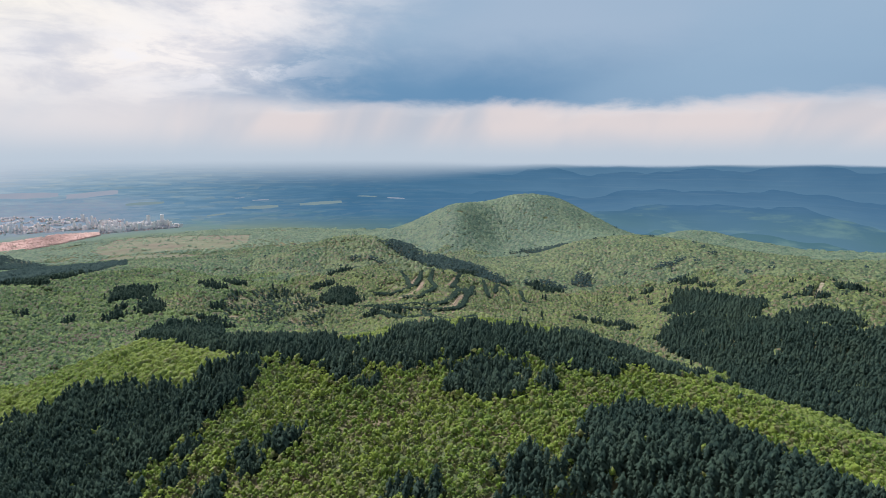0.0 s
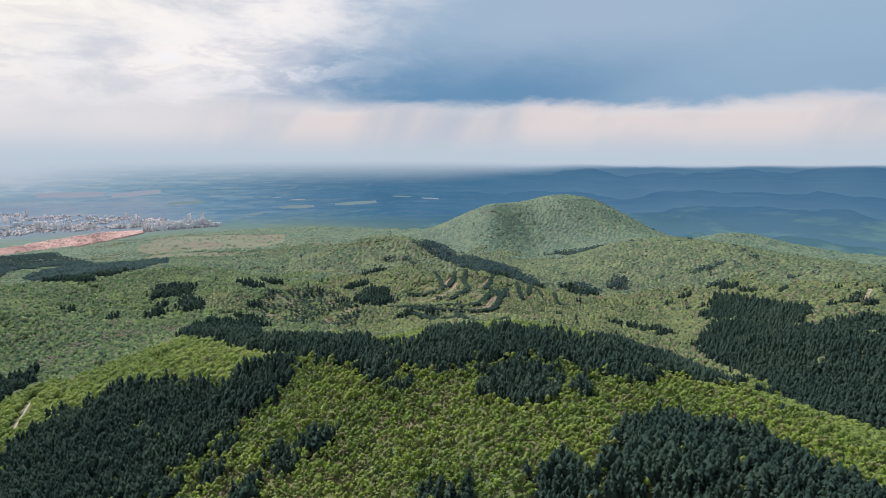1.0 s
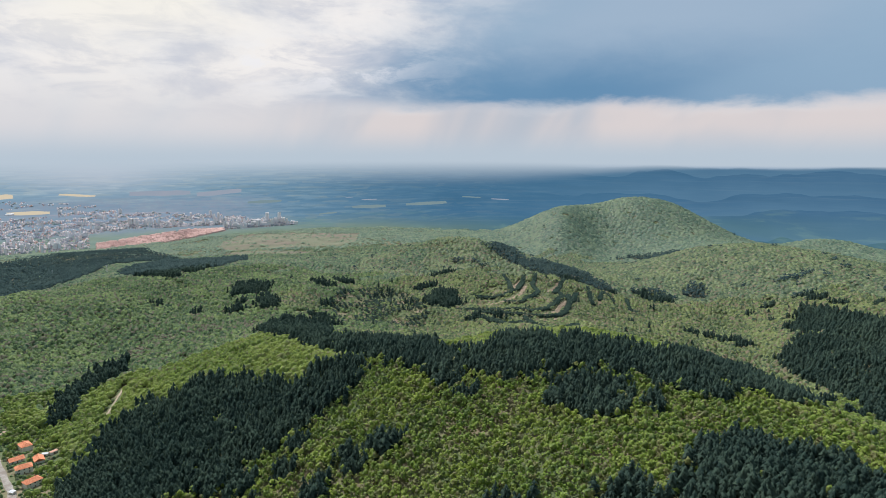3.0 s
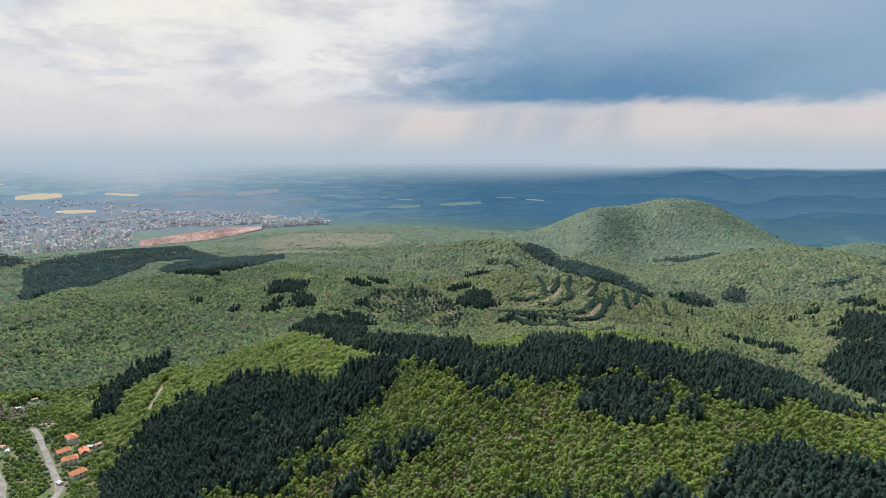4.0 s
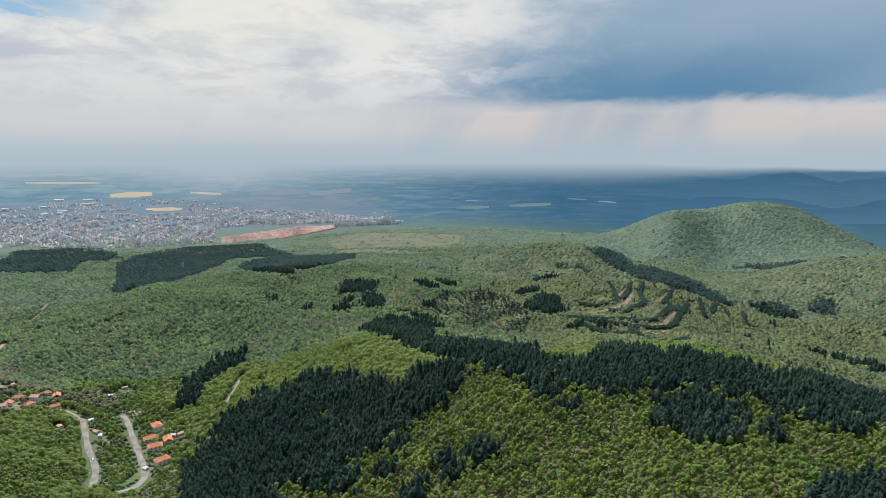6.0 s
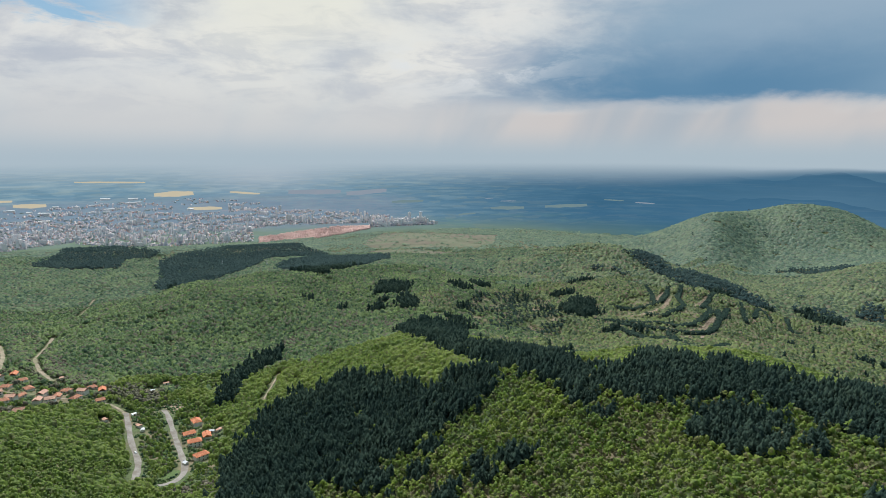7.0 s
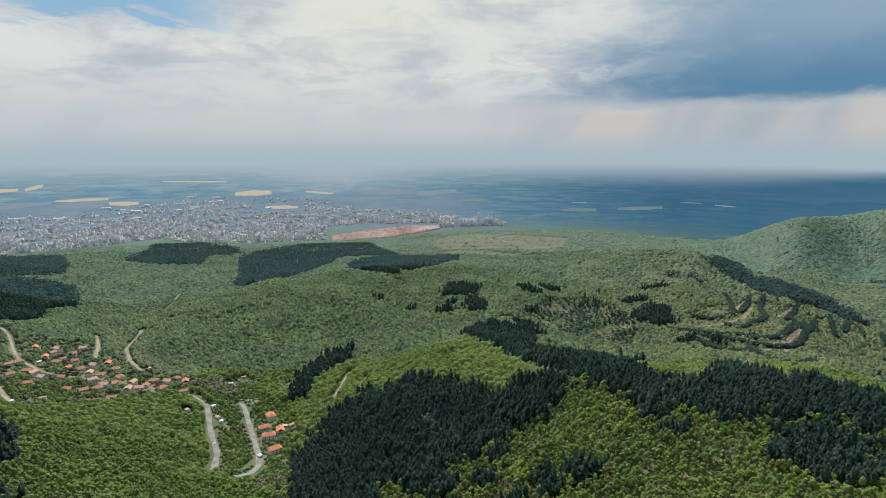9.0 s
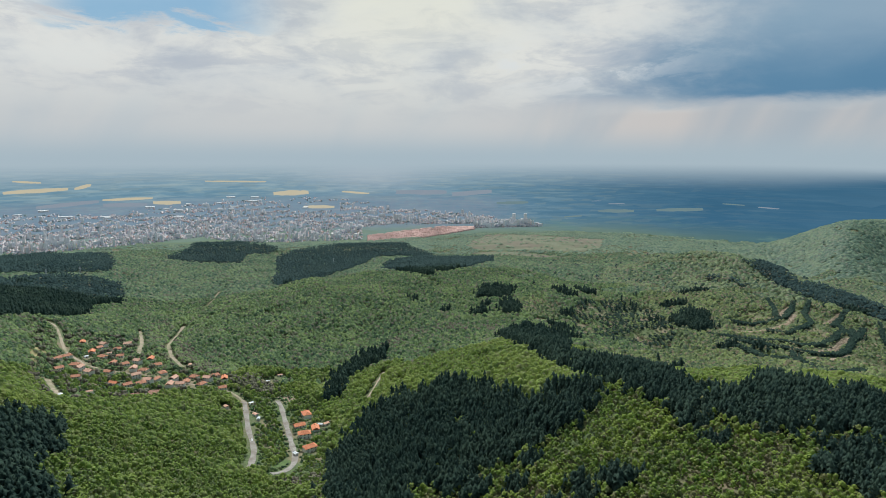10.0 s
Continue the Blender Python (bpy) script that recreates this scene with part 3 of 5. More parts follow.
THICKETS_FAR = [(547, 1232, 11), (531, 1291, 15), (591, 1185, 8), (729, 1334, 8), (668, 1316, 10), (450, 1313, 8), (411, 1301, 7), (328, 1130, 15), (302, 1153, 11), (271, 1161, 9), (337, 1085, 10), (629, 1031, 11), (728, 1067, 18), (628, 985, 9), (594, 1020, 10), (-80, 1009, 12), (-121, 1033, 12), (-169, 1164, 12), (-372, 950, 16), (-345, 913, 14), (-536, 988, 9), (-692, 976, 8), (-526, 952, 12), (-604, 957, 8), (-400, 1063, 12)]
CREEK = [(-593, 760), (-591, 837), (-547, 875), (-468, 875), (-397, 852)]
PINE_STANDS = [PINE_SLOPE, PINE_SLOPE_B, PINE_CREST, PINE_STRIP, CREST_STAND, CREST_CLUMP, STRIP_STAND, PINE_FRONT, PINE_FRONT_B, PLANTATION, PLANTATION_TOP, PLANTATION_BACK, HILL_LINE,
               CLUMP_A, CLUMP_B, CLUMP_C, CLUMP_D, COPSE, BAND_A, BAND_B, DARK_WOOD, CREST_WOOD, CREST_WOOD_B, WOOD_LEFT, SLOPE_LINE, FAR_STRIPE]
TERRACE_LINES = [TERRACE_A, TERRACE_B, TERRACE_C, TERRACE_D, TERRACE_E, TERRACE_F, TERRACE_G, TERRACE_H, TERRACE_I, TERRACE_J, TERRACE_K, TERRACE_L]
BENCH_LINES = [BENCH_A, BENCH_B, BENCH_C, BENCH_D, BENCH_E, BENCH_F, BENCH_G, BENCH_H, BENCH_I]
ROADS = [ROAD_LOOP, ROAD_HOOK, ROAD_VILLAGE, TRACK_VALLEY, TRACK_BEND, TRACK_SLOPE, TRACK_CREST, TRACK_FAR, TRACK_RIDGE, LANE]


def inside(x, y, outline):
    hit = np.zeros(len(x), bool)
    for (x0, y0), (x1, y1) in zip(outline, outline[1:] + outline[:1]):
        if y0 != y1:
            hit ^= ((y0 > y) != (y1 > y)) & (x < (x1 - x0) * (y - y0) / (y1 - y0) + x0)
    return hit


def beside(x, y, line, width):
    near = np.zeros(len(x), bool)
    for (x0, y0), (x1, y1) in zip(line, line[1:]):
        dx, dy = x1 - x0, y1 - y0
        s = np.clip(((x - x0) * dx + (y - y0) * dy) / (dx * dx + dy * dy + 1e-9), 0, 1)
        near |= np.hypot(x - x0 - s * dx, y - y0 - s * dy) < width
    return near


def waves(x, y, size, seed):
    """Smooth values round 0 that differ over the given size."""
    rs = np.random.RandomState(seed)
    out = np.zeros(len(x))
    for _ in range(7):
        a, p = rs.uniform(0, 6.283, 2)
        k = rs.uniform(0.6, 1.7) / size
        out += np.sin((x * math.cos(a) + y * math.sin(a)) * k * 6.283 + p)
    return out / 7 ** 0.5 / 1.4


# ---- tree forms ----
ICO = bmesh.new()
bmesh.ops.create_icosphere(ICO, subdivisions=1, radius=1.0)
ICO_V = np.array([v.co[:] for v in ICO.verts])
ICO_F = np.array([[v.index for v in f.verts] for f in ICO.faces])
ICO.free()


def join(parts):
    co, tri, base = [], [], 0
    for v, f in parts:
        co.append(v)
        tri.append(f + base)
        base += len(v)
    return np.concatenate(co), np.concatenate(tri)


def lump(rs, centre, size, rough=0.22):
    """A rough bough, open below where nobody looks."""
    v = ICO_V * (1 + rs.uniform(-rough, rough, (len(ICO_V), 1)))
    f = ICO_F[v[ICO_F][:, :, 2].mean(1) > -0.35]
    return v * size + centre, f


def leafy_crown(seed, cards=14):
    """A crown of unit radius: leaf clumps over a handful of boughs, with gaps between them."""
    rs = np.random.RandomState(seed)
    boughs = [(np.array([0.0, 0.0, 0.35]), 0.62)]
    for i in range(6):
        a = i * 1.05 + rs.uniform(-0.4, 0.4)
        boughs.append((np.array([math.cos(a) * 0.52, math.sin(a) * 0.52, rs.uniform(-0.25, 0.25)]), rs.uniform(0.36, 0.52)))
    parts = [lump(rs, c, s * 0.75, 0.3) for c, s in boughs[:1]]
    co, tri = [], []
    for i in range(cards):
        c, s = boughs[i % len(boughs)]
        d = rs.normal(size=3)
        d[2] = abs(d[2]) * 0.9 - 0.25
        d /= np.linalg.norm(d)
        at_ = c + d * s * rs.uniform(0.75, 1.08)
        up = np.array([0, 0, 1.0]) + d * 0.9 + rs.normal(size=3) * 0.45
        u = np.cross(up, rs.normal(size=3))
        u /= np.linalg.norm(u)
        v = np.cross(up, u)
        v /= np.linalg.norm(v)
        k = rs.uniform(0.2, 0.34)
        b = len(co)
        co += [at_ - u * k, at_ - v * k * 0.8, at_ + u * k - d * 0.08, at_ + v * k * 0.9 - d * 0.06]
        tri += [(b, b + 1, b + 2), (b, b + 2, b + 3)]
    parts.append((np.array(co), np.array(tri)))
    return join(parts)


def lumpy_crown(seed, n=2):
    rs = np.random.RandomState(seed)
    parts = [lump(rs, np.array([0, 0, 0.15]), np.array([0.8, 0.8, 0.7]))]
    for i in range(n - 1):
        a = rs.uniform(0, 6.283)
        parts.append(lump(rs, np.array([math.cos(a) * 0.5, math.sin(a) * 0.5, rs.uniform(-0.2, 0.35)]), rs.uniform(0.4, 0.6)))
    return join(parts)


def far_crown(seed):
    rs = np.random.RandomState(seed)
    return lump(rs, np.array([0, 0, 0]), np.array([1, 1, 0.85]), 0.3)


def dome_crown(seed, clumps=0):
    """A low, uneven, rounded crown, with leaf clumps standing off it."""
    rs = np.random.RandomState(seed)
    a, b = np.linspace(0, 6.283, 7, endpoint=False) + rs.uniform(-0.3, 0.3, 7), np.linspace(0, 6.283, 5, endpoint=False) + rs.uniform(0, 1.2)
    r, q = rs.uniform(0.8, 1.25, 7), rs.uniform(0.45, 0.85, 5)
    low = np.stack([np.cos(a) * r, np.sin(a) * r, rs.uniform(-0.95, -0.35, 7)], -1)
    mid = np.stack([np.cos(b) * q, np.sin(b) * q, rs.uniform(0.2, 0.6, 5)], -1)
    top = np.array([[rs.uniform(-0.2, 0.2), rs.uniform(-0.2, 0.2), rs.uniform(0.62, 0.85)]])
    tri = [(7 + i, 7 + (i + 1) % 5, 12) for i in range(5)]
    i = j = 0
    b0 = int(np.argmin(np.abs(((b - a[0] + 3.1416) % 6.283) - 3.1416)))
    while i < 7 or j < 5:
        lo, hi = i % 7, 7 + (b0 + j) % 5
        if j >= 5 or (i < 7 and (i + 0.5) / 7 <= (j + 0.5) / 5):
            tri.append((lo, (i + 1) % 7, hi))
            i += 1
        else:
            tri.append((lo, 7 + (b0 + j + 1) % 5, hi))
            j += 1
    parts = [(np.concatenate([low, mid, top]), np.array(tri))]
    co, leaf = [], []
    for k in range(clumps):
        d = rs.normal(size=3)
        d[2] = abs(d[2]) * 0.8
        d /= np.linalg.norm(d)
        c = d * np.array([0.95, 0.95, 0.72]) * rs.uniform(0.85, 1.15)
        u = np.cross(d + rs.normal(size=3) * 0.5, rs.normal(size=3))
        u /= np.linalg.norm(u)
        v = np.cross(d, u)
        h, n = rs.uniform(0.22, 0.36), len(co)
        co += [c - u * h, c - v * h * 0.8, c + u * h - d * 0.1, c + v * h - d * 0.08]
        leaf += [(n, n + 1, n + 2), (n, n + 2, n + 3)]
    if clumps:
        parts.append((np.array(co), np.array(leaf)))
    return join(parts)


def tuft_crown(seed):
    """A small, blunt, ragged crown for woods seen from afar."""
    rs = np.random.RandomState(seed)
    a, b = np.linspace(0, 6.283, 6, endpoint=False) + rs.uniform(-0.3, 0.3, 6), np.linspace(0.5, 6.783, 3, endpoint=False) + rs.uniform(-0.4, 0.4, 3)
    r, q = rs.uniform(0.75, 1.25, 6), rs.uniform(0.3, 0.65, 3)
    low = np.stack([np.cos(a) * r, np.sin(a) * r, rs.uniform(-0.9, -0.3, 6)], -1)
    top = np.stack([np.cos(b) * q, np.sin(b) * q, rs.uniform(0.4, 0.8, 3)], -1)
    tri = [(6, 7, 8)] + [(2 * i + k, 2 * i + k + 1 if 2 * i + k < 5 else 0, 6 + i) for i in range(3) for k in (0, 1)] + [((2 * i + 2) % 6, 6 + (i + 1) % 3, 6 + i) for i in range(3)]
    return np.concatenate([low, top]), np.array(tri)


def pine_crown(seed, tiers=7, points=6):
    """A pine of unit height: tiers of ragged, drooping branches."""
    rs = np.random.RandomState(seed)
    parts = []
    for i in range(tiers):
        s = i / tiers
        z0, z1 = 0.14 + 0.76 * s, 0.14 + 0.76 * s + (0.2 if tiers > 5 else 0.3)
        rad = (0.2 * (1 - s ** 2.4) ** 0.8 + 0.035) * (0.8 + 0.2 * min(1.0, s * 3)) * rs.uniform(0.78, 1.22)
        lean = rs.uniform(-0.045, 0.045, 2)
        a = np.linspace(0, 6.283, 2 * points, endpoint=False) + rs.uniform(0, 1)
        r = np.where(np.arange(2 * points) % 2 == 0, rad, rad * 0.5) * rs.uniform(0.7, 1.25, 2 * points)
        drop = np.where(np.arange(2 * points) % 2 == 0, -0.02, 0.045) + rs.uniform(-0.02, 0.02, 2 * points)
        rim = np.stack([np.cos(a) * r + lean[0], np.sin(a) * r + lean[1], z0 + drop], -1)
        top = np.array([[lean[0] * 0.5, lean[1] * 0.5, min(z1 - 0.04, 0.97)]])
        k = 2 * points
        tri = np.array([(j, (j + 1) % k, k) for j in range(k)])
        parts.append((np.concatenate([rim, top]), tri))
    return join(parts)


def stem(height, radius, sides=5):
    a = np.linspace(0, 6.283, sides, endpoint=False)
    low = np.stack([np.cos(a) * radius, np.sin(a) * radius, np.zeros(sides)], -1)
    top = np.array([[0, 0, height]])
    tri = np.array([(j, (j + 1) % sides, sides) for j in range(sides)])
    return np.concatenate([low, top]), tri


def planted(forms, x, y, z, sx, sz, seed, steep=None):
    """All trees as one pair of arrays, each with its own turn, girth and height."""
    rs = np.random.RandomState(seed)
    pick, turn = rs.randint(0, len(forms), len(x)), rs.uniform(0, 6.283, len(x))
    co, tri, base = [], [], 0
    for k, (v, f) in enumerate(forms):
        m = pick == k
        if not m.any():
            continue
        c, s = np.cos(turn[m])[:, None], np.sin(turn[m])[:, None]
        px = (v[:, 0] * c - v[:, 1] * s) * sx[m][:, None] + x[m][:, None]
        py = (v[:, 0] * s + v[:, 1] * c) * sx[m][:, None] + y[m][:, None]
        pz = v[:, 2] * sz[m][:, None] + z[m][:, None]
        if steep is not None:
            pz = pz + (px - x[m][:, None]) * steep[0][m][:, None] + (py - y[m][:, None]) * steep[1][m][:, None]
        co.append(np.stack([px, py, pz], -1).reshape(-1, 3))
        tri.append((f[None] + (np.arange(m.sum()) * len(v))[:, None, None] + base).reshape(-1, 3))
        base += m.sum() * len(v)
    return np.concatenate(co), np.concatenate(tri)


def wood(name, forms, x, y, z, sx, sz, mat, label, seed, hug=False):
    """A wood as one mesh; hug: low crowns lean with the slope."""
    steep = ((ground_z(x + 6, y) - ground_z(x - 6, y)) / 12, (ground_z(x, y + 6) - ground_z(x, y - 6)) / 12) if hug else None
    ob = new(name, raw_mesh(name, *planted(forms, x, y, z, sx, sz, seed, steep), mat))
    return tagged(ob, label, "woodland", kind="stuff")


# ---- where trees stand ----
def spots(r0, r1, step, seed):
    """Uneven spots over the fan of land in front of the hill, between two distances."""
    rs = np.random.RandomState(seed)
    gx, gy = np.meshgrid(np.arange(-r1 * 1.2, r1 * 1.2, step), np.arange(-r1, r1 * 1.3, step))
    gx, gy = gx * 0.829 - gy * 0.559, gx * 0.559 + gy * 0.829
    x, y = gx.ravel() + rs.uniform(-0.55, 0.55, gx.size) * step, gy.ravel() + rs.uniform(-0.55, 0.55, gx.size) * step
    r, a = np.hypot(x, y), np.degrees(np.arctan2(-x, y))
    rim = r + waves(x, y, 110, 61) * 55
    m = (rim >= r0) & (rim < r1) & (a > -40) & (a < 72)
    return x[m], y[m]


def kinds(x, y):
    """For each spot: is it pine, and how open is the land there."""
    jx, jy = x + waves(x, y, 24, 5) * 7 + waves(x, y, 9, 15) * 4, y + waves(x, y, 24, 6) * 7 + waves(x, y, 9, 16) * 4
    pine = np.zeros(len(x), bool)
    for s in PINE_STANDS:
        pine |= inside(jx, jy, s)
    stands = pine.copy()
    pine &= ~(inside(x, y, TERRACES) | inside(x, y, SCRUB))
    r = np.hypot(x, y)
    scatter = (waves(x, y, 90, 8) > 1.45) & (r > 300) & (x > -0.2 * y) | ((waves(x, y, 38, 18) > 1.3) | (waves(x, y, 20, 52) > 1.7) | (waves(x, y, 62, 48) > 1.4)) & (waves(x, y, 300, 19) > -0.35) & (r > 850) & (x > -0.45 * y) & (r < 2300)
    pine |= scatter
    for cx, cy in PINE_GROUPS:
        pine |= np.hypot(x - cx, y - cy) < 9.0 + 3.0 * waves(x, y, 12, 7)
    for cx, cy, size in THICKETS + THICKETS_FAR:
        pine |= (np.hypot((x - cx) * 0.75, y - cy) < size * (1.0 + 0.45 * waves(x, y, 14, 57))) & (waves(x, y, 9, 58) > -0.9)
    bare = np.zeros(len(x))
    bare[inside(jx, jy, VILLAGE)] = 0.66
    bare[inside(jx, jy, GLEN)] = 0.55
    bare[inside(jx, jy, MEADOW)] = 0.5
    bare[inside(jx, jy, FALLOW_A) | inside(jx, jy, FALLOW_B)] = 0.96
    bare[inside(jx, jy, SCRUB)] = 0.72
    bare[inside(jx, jy, TERRACES)] = 0.68
    r, a = np.hypot(x, y), np.degrees(np.arctan2(-x, y))
    gaps = (r > 690) & (waves(x, y, 110, 51) > 1.0)
    bare[gaps] = np.maximum(bare[gaps], 0.5)
    far_open = (r > 2120) & (a > 8)
    bare[far_open] = np.maximum(bare[far_open], 0.28 + 0.35 * np.clip(waves(x, y, 240, 9)[far_open], -1, 1))
    bare[stands] = np.minimum(bare[stands], 0.03)
    fx, fy = x * (1 + 12 / r), y * (1 + 12 / r)
    for line in TERRACE_LINES + BENCH_LINES:
        bare[beside(x, y, line, 5.5) | beside(x * (1 + 6 / r), y * (1 + 6 / r), line, 4.0)] = 1.0
    for line in ROADS:
        bare[beside(x, y, line, 6.0) | beside(fx, fy, line, 7.0)] = 1.0
    for patch in (PLOUGH_FIELD, LAWN, HOOK_MEADOW, QUARRY):
        bare[inside(x, y, patch) | inside(fx, fy, patch)] = 1.0
    for hx, hy in COTTAGES + LANE_HOUSES + VILLAGE_HOUSES + SHEDS:
        bare[(np.hypot(x - hx, y - hy) < 8.0) | (np.hypot(fx - hx, fy - hy) < 9.0) | (np.hypot(x * (1 + 19 / r) - hx, y * (1 + 19 / r) - hy) < 7.0)] = 1.0
    return pine, bare


NEAR, MIDDLE, BEYOND, DISTANT, FAR = 570.0, 850.0, 1450.0, 2240.0, 3360.0
LEAFY = [leafy_crown(s) for s in range(5)]
LUMPY = [lumpy_crown(s) for s in range(10, 16)]
DOMES = [dome_crown(s) for s in range(70, 82)]
DOMES_LEAFY = [dome_crown(s, 4) for s in range(90, 98)]
TUFTS = [tuft_crown(s) for s in range(110, 126)]
SIMPLE = [far_crown(s) for s in range(20, 28)]
PINES = [join([pine_crown(s, 6, 5), stem(0.5, 0.022, 4)]) for s in range(30, 35)]
PINES_MID = [pine_crown(s, 4, 4) for s in range(40, 45)]
PINES_FAR = [pine_crown(s, 2, 3) for s in range(50, 54)]

own_leafy, own_pine = [], []
# beyond NEAR the leaf colours change by distance: brightened first, then hazed
for name, pine_name, r0, r1, step, pstep, wide, high, clear, forms, pforms, mat, pmat, seed in (
        ("oak_wood", "pine_wood", 215.0, NEAR, 3.7, 3.3, 0.8, 3.2, 2.8, LEAFY, PINES, LEAF_NEAR, NEEDLE, 1),
        ("lit_crest_wood", "black_pine_wood", NEAR, MIDDLE, 3.6, 3.8, 0.86, 2.6, 2.6, DOMES_LEAFY, PINES_MID, LEAF_LIT, NEEDLE, 5),
        ("mid_wood", "fir_wood", MIDDLE, BEYOND, 4.5, 4.5, 0.88, 2.5, 2.0, TUFTS, PINES_MID, LEAF_MID, NEEDLE, 2),
        ("hill_wood", "hill_conifers", BEYOND, DISTANT, 6.5, 6.6, 0.92, 2.8, 1.2, TUFTS, PINES_FAR, LEAF_HILL, NEEDLE_FAR, 3),
        ("far_wood", "far_conifers", DISTANT, FAR, 9.2, 8.8, 0.98, 2.5, 1.0, TUFTS, PINES_FAR, LEAF_FAR, NEEDLE_FAR, 4)):
    rs = np.random.RandomState(seed + 70)
    x, y = spots(r0, r1, step, seed)
    pine, bare = kinds(x, y)
    keep = (~pine | (waves(x, y, 13, 46) > 1.12) | (waves(x, y, 34, 42) > 1.15)) & (rs.uniform(0, 1, len(x)) > bare)
    x, y, bare = x[keep], y[keep], bare[keep]
    size = (0.55 + 1.05 * rs.beta(1.4, 1.9, len(x))) * np.where(bare > 0.3, 0.72, 1.0) * (1 + 0.12 * waves(x, y, 90, 12))
    girth = size * step * wide
    tall = size * high
    z = ground_z(x, y) + clear + tall * 0.9 + rs.uniform(-0.75, 0.75, len(x)) * clear + 0.9 * waves(x, y, 26, 44)
    if r0 < NEAR:
        lone = (x > -110) & (x < 150) & (y > 325) & (y < 375) & (bare < 0.1)
        own_leafy = list(zip(x[lone], y[lone], z[lone], girth[lone], tall[lone]))[:150]
        lone[np.flatnonzero(lone)[150:]] = False
        x, y, z, girth, tall = x[~lone], y[~lone], z[~lone], girth[~lone], tall[~lone]
        # the spur's trees take the brightened leaves, as if more sun fell there
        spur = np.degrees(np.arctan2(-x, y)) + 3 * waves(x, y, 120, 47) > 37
        wood("lit_spur_wood", forms, x[spur], y[spur], z[spur], girth[spur], tall[spur] * 1.15, LEAF_LIT, "young wood on the rounded spur, sunlit yellow-green put into its leaves", seed + 400)
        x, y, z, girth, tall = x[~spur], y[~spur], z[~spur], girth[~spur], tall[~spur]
    # olive leaves with haze in their colour, chosen by bearing
    if mat in (LEAF_MID, LEAF_HILL):
        late = np.degrees(np.arctan2(-x, y)) + 7 * waves(x, y, 260, 45) < 17
        wood("budding_" + name, forms, x[late], y[late], z[late], girth[late], tall[late] * 1.15, LEAF_OLIVE if mat is LEAF_MID else LEAF_OLIVE_FAR, "pale olive-green budding broadleaf wood on open slopes, haze in its colour", seed + 300, True)
        x, y, z, girth, tall = x[~late], y[~late], z[~late], girth[~late], tall[~late]
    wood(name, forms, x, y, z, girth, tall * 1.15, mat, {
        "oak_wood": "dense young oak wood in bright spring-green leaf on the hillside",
        "lit_crest_wood": "young broadleaf wood behind the near crest, brightened in colour as if sunlit",
        "mid_wood": "closed green broadleaf wood covering hills and valleys",
        "hill_wood": "green broadleaf wood over rounded hills behind the valley",
        "far_wood": "broadleaf wood on far rounded hills, haze put into its pale green"}[name], seed, r0 >= NEAR)
    x, y = spots(r0, r1, pstep, seed + 100)
    pine, bare = kinds(x, y)
    keep = pine & (waves(x, y, 34, 42) < 1.2) & (waves(x, y, 13, 46) < 1.3) & (rs.uniform(0, 1, len(x)) > np.minimum(bare * 1.3, 0.97)) & (rs.uniform(0, 1, len(x)) > 0.08)
    x, y = x[keep], y[keep]
    tall = rs.uniform(10.0, 19.0, len(x)) * (1 + 0.1 * waves(x, y, 50, 14))
    z = ground_z(x, y) - 0.3
    if r0 < NEAR:
        lone = (x > 25) & (x < 215) & (y > 315) & (y < 400)
        own_pine = list(zip(x[lone], y[lone], z[lone], tall[lone]))[:120]
        lone[np.flatnonzero(lone)[120:]] = False
        x, y, z, tall = x[~lone], y[~lone], z[~lone], tall[~lone]
    wood(pine_name, pforms, x, y, z, tall * rs.uniform(0.75, 1.15, len(x)) * (0.92 if r0 < NEAR else 1.0 if r0 < MIDDLE else 1.15 if r0 < BEYOND else 1.5), tall, pmat,
         "dark evergreen conifer stands with ragged edges on the slopes", seed + 9)

# rows of young pines on the benches, bare soil between them, leafless thickets in the glen
x, y = spots(700, 1480, 3.0, 201)
rs = np.random.RandomState(202)
rows = np.zeros(len(x), bool)
for line in TERRACE_LINES:
    rows |= beside(x, y, line, 4.8)
rows |= inside(x, y, SCRUB) & (((x * 0.83 + y * 0.55) / 11.0 % 1.0) < 0.42) & (waves(x, y, 60, 34) > -0.15) & (waves(x, y, 11, 35) > -0.3)
tall = rs.uniform(6.5, 10.5, rows.sum())
wood("sapling_rows", PINES_FAR, x[rows], y[rows], ground_z(x[rows], y[rows]) - 0.2, tall * 1.6, tall, NEEDLE, "rows of young dark pines planted along hillside terraces", 203)
soil = np.zeros(len(x), bool)
for line in BENCH_LINES:
    soil |= beside(x, y, line, 4.6) & ~rows
soil |= inside(x, y, SCRUB) & (waves(x, y, 100, 36) > 0.5) & (rs.uniform(0, 1, len(x)) < 0.3)
k = soil.sum()
wood("bare_soil", SIMPLE, x[soil], y[soil], ground_z(x[soil], y[soil]), rs.uniform(2.2, 3.8, k), rs.uniform(0.4, 0.8, k), SOIL, "bare reddish soil on the terrace steps", 204)
x, y = spots(380, 1480, 4.2, 205)
bush = (inside(x, y, THICKET) | inside(x, y, STREAM_WOOD) | beside(x, y, CREEK, 16.0)) | inside(x, y, VILLAGE) & (waves(x, y, 30, 38) > 0.55)
for line in ROADS:
    bush &= ~beside(x, y, line, 6.0) & ~beside(x * (1 + 14 / np.hypot(x, y)), y * (1 + 14 / np.hypot(x, y)), line, 6.0)
for hx, hy in COTTAGES + LANE_HOUSES + VILLAGE_HOUSES + SHEDS:
    bush &= np.hypot(x - hx, y - hy) > 9.0
